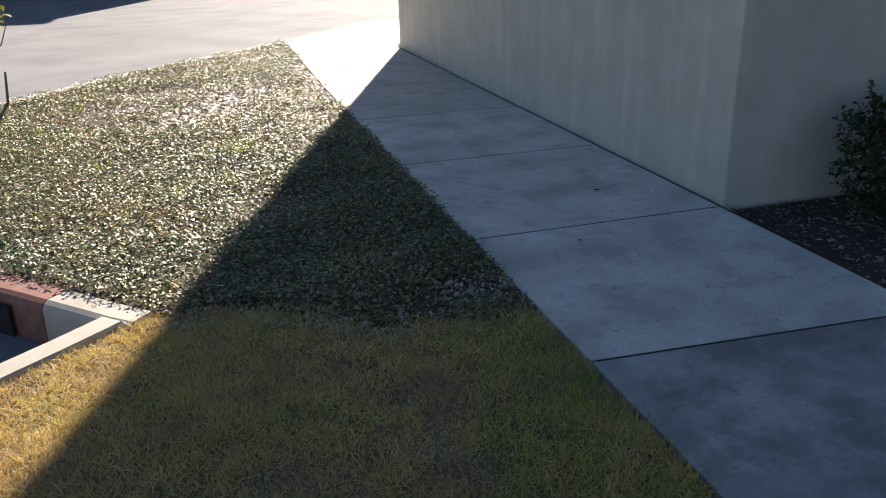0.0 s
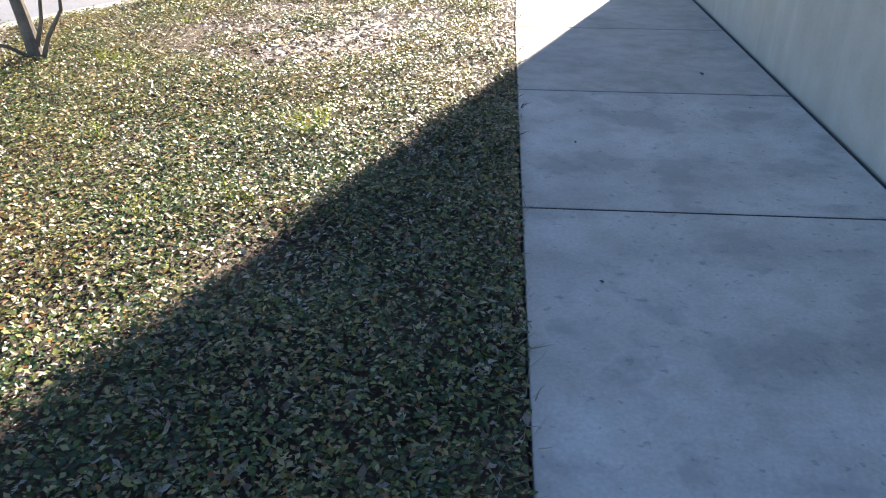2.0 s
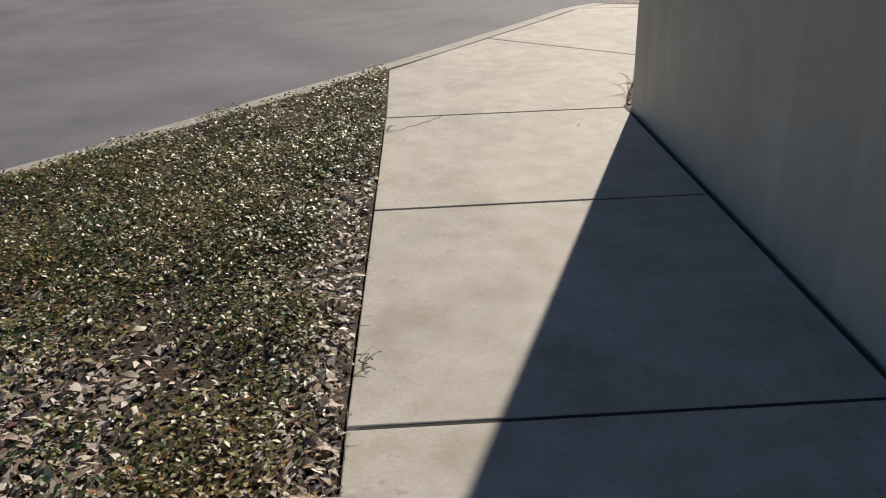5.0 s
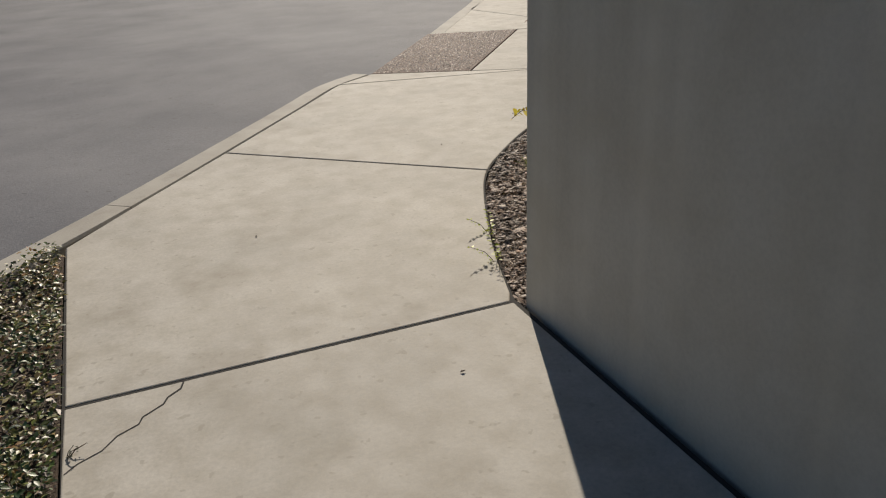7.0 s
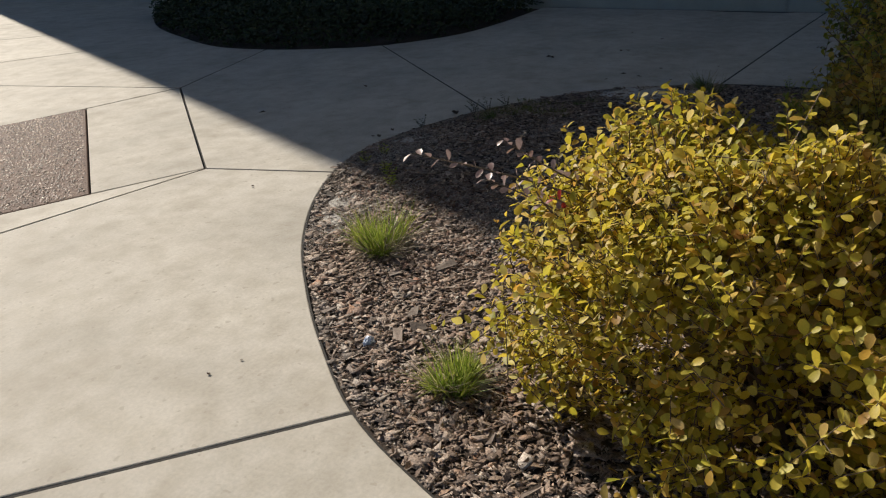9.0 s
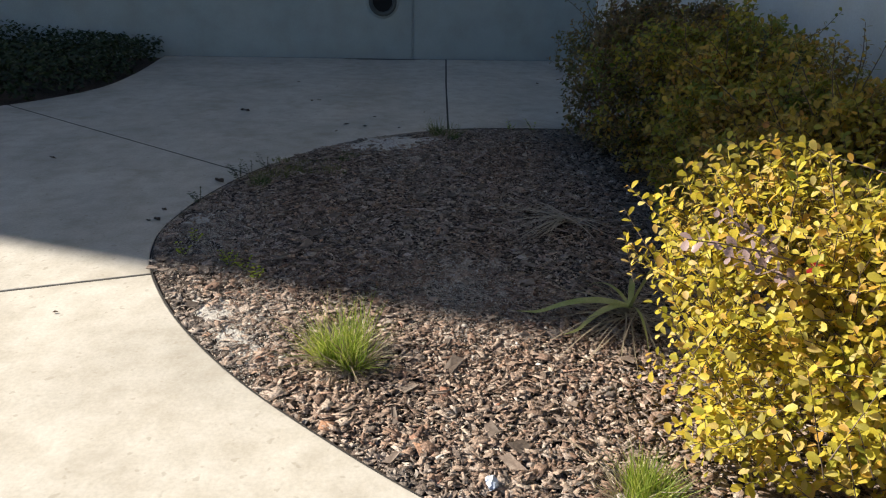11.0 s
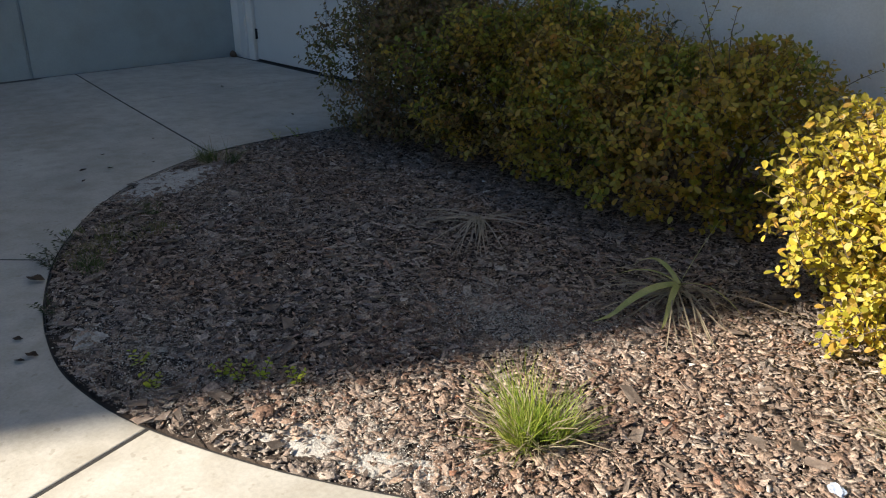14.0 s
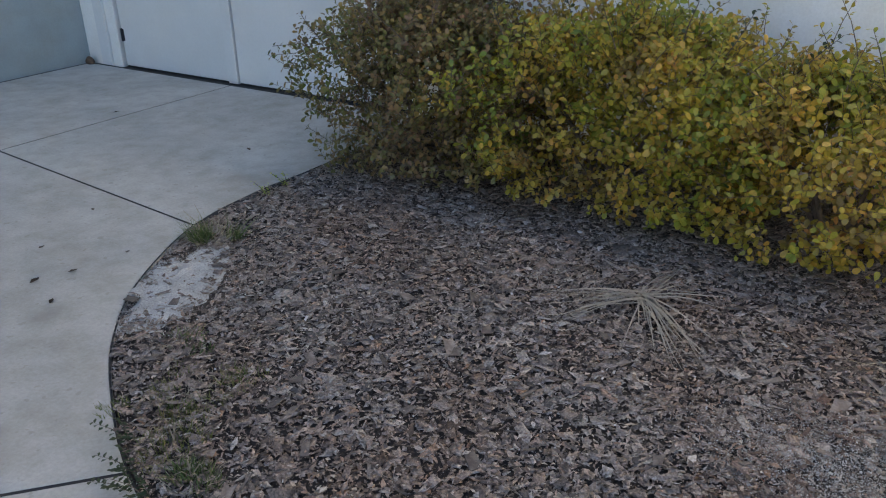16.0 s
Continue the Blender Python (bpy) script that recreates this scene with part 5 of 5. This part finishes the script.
grit("loose pale sand at the bed edge", (4.62, 1.62), 0.34, 0.5, 9000, 121)
grit("loose pale sand at the bed corner", (2.75, 2.58), 0.60, 0.26, 15000, 122)
grit("pale gritty sand among bark chips", (2.14, 1.49), 0.42, 0.26, 22000, 123)
grit("pale gritty sand along the bed edge", (1.80, 2.28), 0.65, 0.22, 13000, 124)
grit("scattered pale grit over the mulch", (2.6, 1.4), 2.4, 1.4, 6000, 125)

# ---- scattered stuff: bark, litter, leaves, grass ----
rng = np.random.default_rng(7)


def bed_heights(x, y):
    return np.array([bed_z(a, b) for a, b in zip(x, y)])


def chips(name, label, poly, n, lo, hi, tilt, mat_, seed, zf, avoid=(), shard=False):
    g = np.random.default_rng(seed)
    holder = None
    for k in range(5):
        x, y = spread(poly, n // 5, g)
        for cx, cy, cr in avoid:
            keep = ((x - cx) ** 2 + (y - cy) ** 2 > cr * cr) | (g.random(len(x)) < 0.36)
            x, y = x[keep], y[keep]
        m = len(x)
        ln = np.clip(lo * np.exp(g.normal(0.25, 0.52, m)), lo * 0.5, hi)
        if shard:
            ln *= g.uniform(0.8, 1.5, m)
        sz = np.stack([ln, ln * g.uniform(0.7, 1.3, m), np.where(shard, ln, g.uniform(0.0008, 0.0022, m))], 1)
        z = zf(x, y) + g.uniform(0.0, 0.017 if shard else 0.014, m)
        fr = frames_about(random_normals(m, tilt, g), g)
        ob = scatter(name if holder is None else "chips", SHARD if shard else chip_template(seed + k), np.stack([x, y, z], 1), fr, sz, mat_, holder)
        if holder is None:
            holder = tagged(ob, label, "mulch", kind="stuff")
    return holder


SANDY = ((4.62, 1.70, 0.24), (4.74, 1.46, 0.14), (2.64, 2.62, 0.13), (2.28, 2.58, 0.11), (2.02, 2.45, 0.11), (1.76, 2.30, 0.10), (3.05, 2.66, 0.13), (2.12, 1.50, 0.13))
INNER_BED = shrink(BED_POLY[::-1], 0.008) if area(BED_POLY) < 0 else shrink(BED_POLY, 0.008)
chips("bark_mulch", "weathered brown bark chips covering the planting bed", INNER_BED, 46000, 0.0195, 0.085, 0.18, MULCH, 81, bed_heights, SANDY)
chips("fresh_bark_chips", "reddish-brown fresher bark chips towards the sunny side", [(0.45, 1.0), (0.75, 1.5), (1.2, 1.98), (1.75, 2.35), (2.5, 2.66), (2.6, 2.0), (2.2, 1.1), (1.6, 0.75), (1.1, 0.9)], 10000, 0.013, 0.06, 0.22, FRESH_BARK, 171, lambda x, y: bed_heights(x, y) + 0.004, SANDY)
chips("bark_fines", "small crumbled bark fragments between larger chips", INNER_BED, 110000, 0.009, 0.035, 0.4, SHREDS, 91, bed_heights, SANDY, True)
chips("pale_wood_bits", "small pale bits of shell and bare wood among the bark", INNER_BED, 420, 0.008, 0.022, 0.25, GRIT, 181, lambda x, y: bed_heights(x, y) + 0.012)
flat = lambda x, y: np.full(len(x), -0.012)
chips("litter", "pale dry leaf litter under trailing groundcover", GC, 26000, 0.016, 0.05, 0.35, LITTER, 101, flat, (), True)
BARE = [(-2.75 + 0.62 * math.cos(k * 0.524) * (1 + 0.2 * math.sin(k * 2.3)), -3.15 + 0.95 * math.sin(k * 0.524)) for k in range(12)]
chips("bare_litter", "pale dry leaves and twigs on a bare patch", BARE, 9000, 0.02, 0.06, 0.35, LITTER, 131, flat, (), True)
chips("edge_litter", "pale leaf litter at the corner of the groundcover", [(-1.53, -7.85), (-1.53, -8.25), (-1.75, -8.28), (-1.86, -8.1), (-1.75, -7.9)], 600, 0.010, 0.03, 0.35, LITTER, 141, flat, (), True)
chips("border_litter", "dry leaves where the lawn meets the groundcover", [(-1.53, -8.22), (-1.53, -8.42), (-1.85, -8.44), (-2.25, -8.36), (-2.5, -8.14), (-3.05, -7.96), (-3.0, -7.82), (-2.4, -7.98), (-2.15, -8.2)], 1300, 0.008, 0.022, 0.5, LITTER, 151, flat, (), True)
chips("walk_edge_litter", "pale bark chips and dry leaves along the walk", [(-1.53, -3.7), (-1.49, -0.2), (-1.72, -0.3), (-1.75, -3.6)], 2600, 0.018, 0.05, 0.35, LITTER, 161, flat, (), True)
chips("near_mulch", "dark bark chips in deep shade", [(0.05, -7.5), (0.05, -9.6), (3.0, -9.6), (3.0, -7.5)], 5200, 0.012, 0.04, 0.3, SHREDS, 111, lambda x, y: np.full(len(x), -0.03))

x, y = spread(GC, 205000, rng)


def hump(cx, cy, rx, ry, turn=0.0):
    ca, sa = math.cos(turn), math.sin(turn)
    u, w = (x - cx) * ca + (y - cy) * sa, (y - cy) * ca - (x - cx) * sa
    return np.exp(-((u / rx) ** 2 + (w / ry) ** 2))


bare = hump(-2.65, -3.45, 0.26, 0.55, -0.6) * 1.4 + hump(-3.5, -3.1, 0.4, 0.25) * 0.7 + hump(-2.3, -2.68, 0.4, 0.16, 0.2) * 1.0 + hump(-3.1, -2.32, 0.38, 0.22) * 1.2 + hump(-3.3, -3.8, 0.5, 0.3) * 0.8
bare = bare + np.exp(-(((x + 1.56) / 0.13) ** 2)) * (y > -3.6) * (y < -1.0) * 0.9 + hump(-1.66, -8.06, 0.15, 0.17) * 1.4
dens = 0.78 + 0.22 * np.clip(-4.4 - y, 0, 1) + 0.30 * waves(x, y, 3.2, 5) + 0.42 * waves(x, y, 11, 6) - bare
keep = rng.random(len(x)) < np.clip(dens, 0.06, 1.0)
x, y, dens = x[keep], y[keep], dens[keep]
edge = np.clip((y + 8.45 + 0.25 * np.clip(-x - 2.1, 0, 2)) / 0.45, 0.25, 1.0)
z = rng.uniform(0.0, 1.0, len(x)) ** 0.7 * (0.05 + 0.03 * np.clip(waves(x, y, 5, 9), -1, 1)) * np.clip(dens + 0.3, 0.3, 1.1) * edge
fr = frames_about(random_normals(len(x), 0.38, rng), rng)
size = rng.uniform(0.012, 0.029, len(x))
lush = rng.random(len(x)) < np.clip(0.12 + 0.30 * np.clip((-4.3 - y) / 1.2, 0, 1) + 0.4 * waves(x, y, 4.0, 31), 0.05, 0.85)
place = np.stack([x, y, z], 1)
cover = scatter("groundcover", SMALL_LEAF, place[~lush], fr[~lush], size[~lush], COVER)
tagged(cover, "low trailing groundcover of small glossy green leaves", "groundcover", kind="stuff")
green = scatter("green_groundcover", SMALL_LEAF, place[lush], fr[lush], size[lush], COVER_LUSH)
tagged(green, "lush dark green stretches of the trailing groundcover", "groundcover", kind="stuff")

NEAR_LAWN = [(-1.52, -8.24), (-1.8, -8.25), (-2.2, -8.17), (-2.4, -7.96), (-2.7, -7.85), (-3.1, -7.80), (-3.6, -8.25), (-4.9, -9.3), (-4.9, -10.8), (-1.52, -10.8)]
x, y = spread(NEAR_LAWN, 250000, rng)
keep = rng.random(len(x)) < np.clip(0.8 + 0.4 * waves(x, y, 4, 15), 0.25, 1)
x, y = x[keep], y[keep]
lawn = blades("lawn_grass", x, y, np.full(len(x), -0.018), rng.uniform(0.016, 0.042, len(x)) * np.clip(0.95 + 0.55 * waves(x, y, 22, 19) + 0.3 * waves(x, y, 7, 20), 0.35, 1.9), 0.0030, 1.1, GRASS, 16)
tagged(lawn, "dormant straw-yellow and green lawn grass", "lawn", kind="stuff")
x, y = spread([(-1.52, -9.6), (-1.52, -8.3), (-1.75, -8.3), (-2.0, -9.0), (-2.3, -9.8), (-1.9, -10.4)], 1500, rng)
weeds = blades("lawn_weeds", x, y, np.full(len(x), -0.02), rng.uniform(0.03, 0.07, len(x)), 0.005, 0.7, TUFT, 17)
tagged(weeds, "green weeds in the lawn along the walk", "grass", kind="stuff")
x, y = spread([(-1.49, -8.0), (-1.49, 1.2), (-1.62, 1.2), (-1.62, -8.0)], 900, rng)
edge = blades("edge_straws", x, y, np.full(len(x), 0.0), rng.uniform(0.03, 0.09, len(x)), 0.003, 1.6, STRAW, 18)
tagged(edge, "dry straws along the edge of the walk", "straw", kind="stuff")

x, y = spread(ISLE, 26000, rng)
dome = np.clip(1 - np.exp(-np.minimum.reduce([np.hypot(x - px, y - py) for px, py in ISLE[::3]]) * 5), 0, 1)
z = dome * rng.uniform(0.3, 1.0, len(x)) * (0.30 + 0.06 * waves(x, y, 4, 3))
isle = scatter("island_groundcover", LEAF, np.stack([x, y, z], 1), frames_about(random_normals(len(x), 0.6, rng), rng), rng.uniform(0.03, 0.055, len(x)), DARK_LEAF)
tagged(isle, "dark dense groundcover on the shaded island bed", "groundcover", kind="stuff")

g = np.random.default_rng(55)
x, y = spread(shrink(pad_poly, 0.02), 5200, g)
across = np.clip(((x - 1.61) * -0.783 + (y - 3.80) * 0.622) / 0.82, 0, 1)
oct_t = ([(0.5, 0, 0), (-0.5, 0, 0), (0, 0.4, 0), (0, -0.4, 0), (0, 0, 0.35)], [(0, 2, 4), (2, 1, 4), (1, 3, 4), (3, 0, 4)])
peb = scatter("ramp_pebbles", oct_t, np.stack([x, y, -0.012 + (RAMP + 0.012) * across + 0.001], 1), frames_about(random_normals(len(x), 0.15, g), g), g.uniform(0.010, 0.022, len(x)), PEBBLE)
tagged(peb, "small brown pebbles exposed in the ramp pad", "pebbles", kind="stuff")

# single larger bark pieces, each its own
flakes = []
for k in range(5):
    v, f = chip_template(200 + k)
    me = bpy.data.meshes.new("bark_piece")
    me.from_pydata([(x * 0.070, y * 0.070, z * 0.0035) for x, y, z in v], [], f)
    me.materials.append(BARK_PIECE)
    flakes.append(me)
g = np.random.default_rng(66)
xs, ys_ = spread(INNER_BED, 240, g)
bark_bed = bpy.data.objects["bark_mulch"]
for k, (x, y) in enumerate(zip(xs, ys_)):
    o = new("bark_piece", flakes[k % 5])
    o.parent = bark_bed
    o.matrix_basis = pose(x, y, bed_z(x, y) + 0.018, g.uniform(-16, 16), g.uniform(-16, 16), g.uniform(0, 360)) @ Matrix.Diagonal((*(g.uniform(0.6, 1.15),) * 3, 1))

for k in range(38):
    o = new("bark_piece", flakes[k % 5])
    o.parent = bark_bed
    o.matrix_basis = pose(2.42 + g.normal(0, 0.12), 2.66 + g.normal(0, 0.055), 0.008 + 0.012 * g.random(), g.uniform(-20, 20), g.uniform(-20, 20), g.uniform(0, 360)) @ Matrix.Diagonal((*(g.uniform(0.45, 0.9),) * 3, 1))
for x, y, s in ((3.66, 2.66, 1.8), (3.02, 2.86, 1.1)):
    c = copy_thing(leaf0, pose(x, y, 0.002, 8, -6, 40))
    c.scale = (s, s, s)
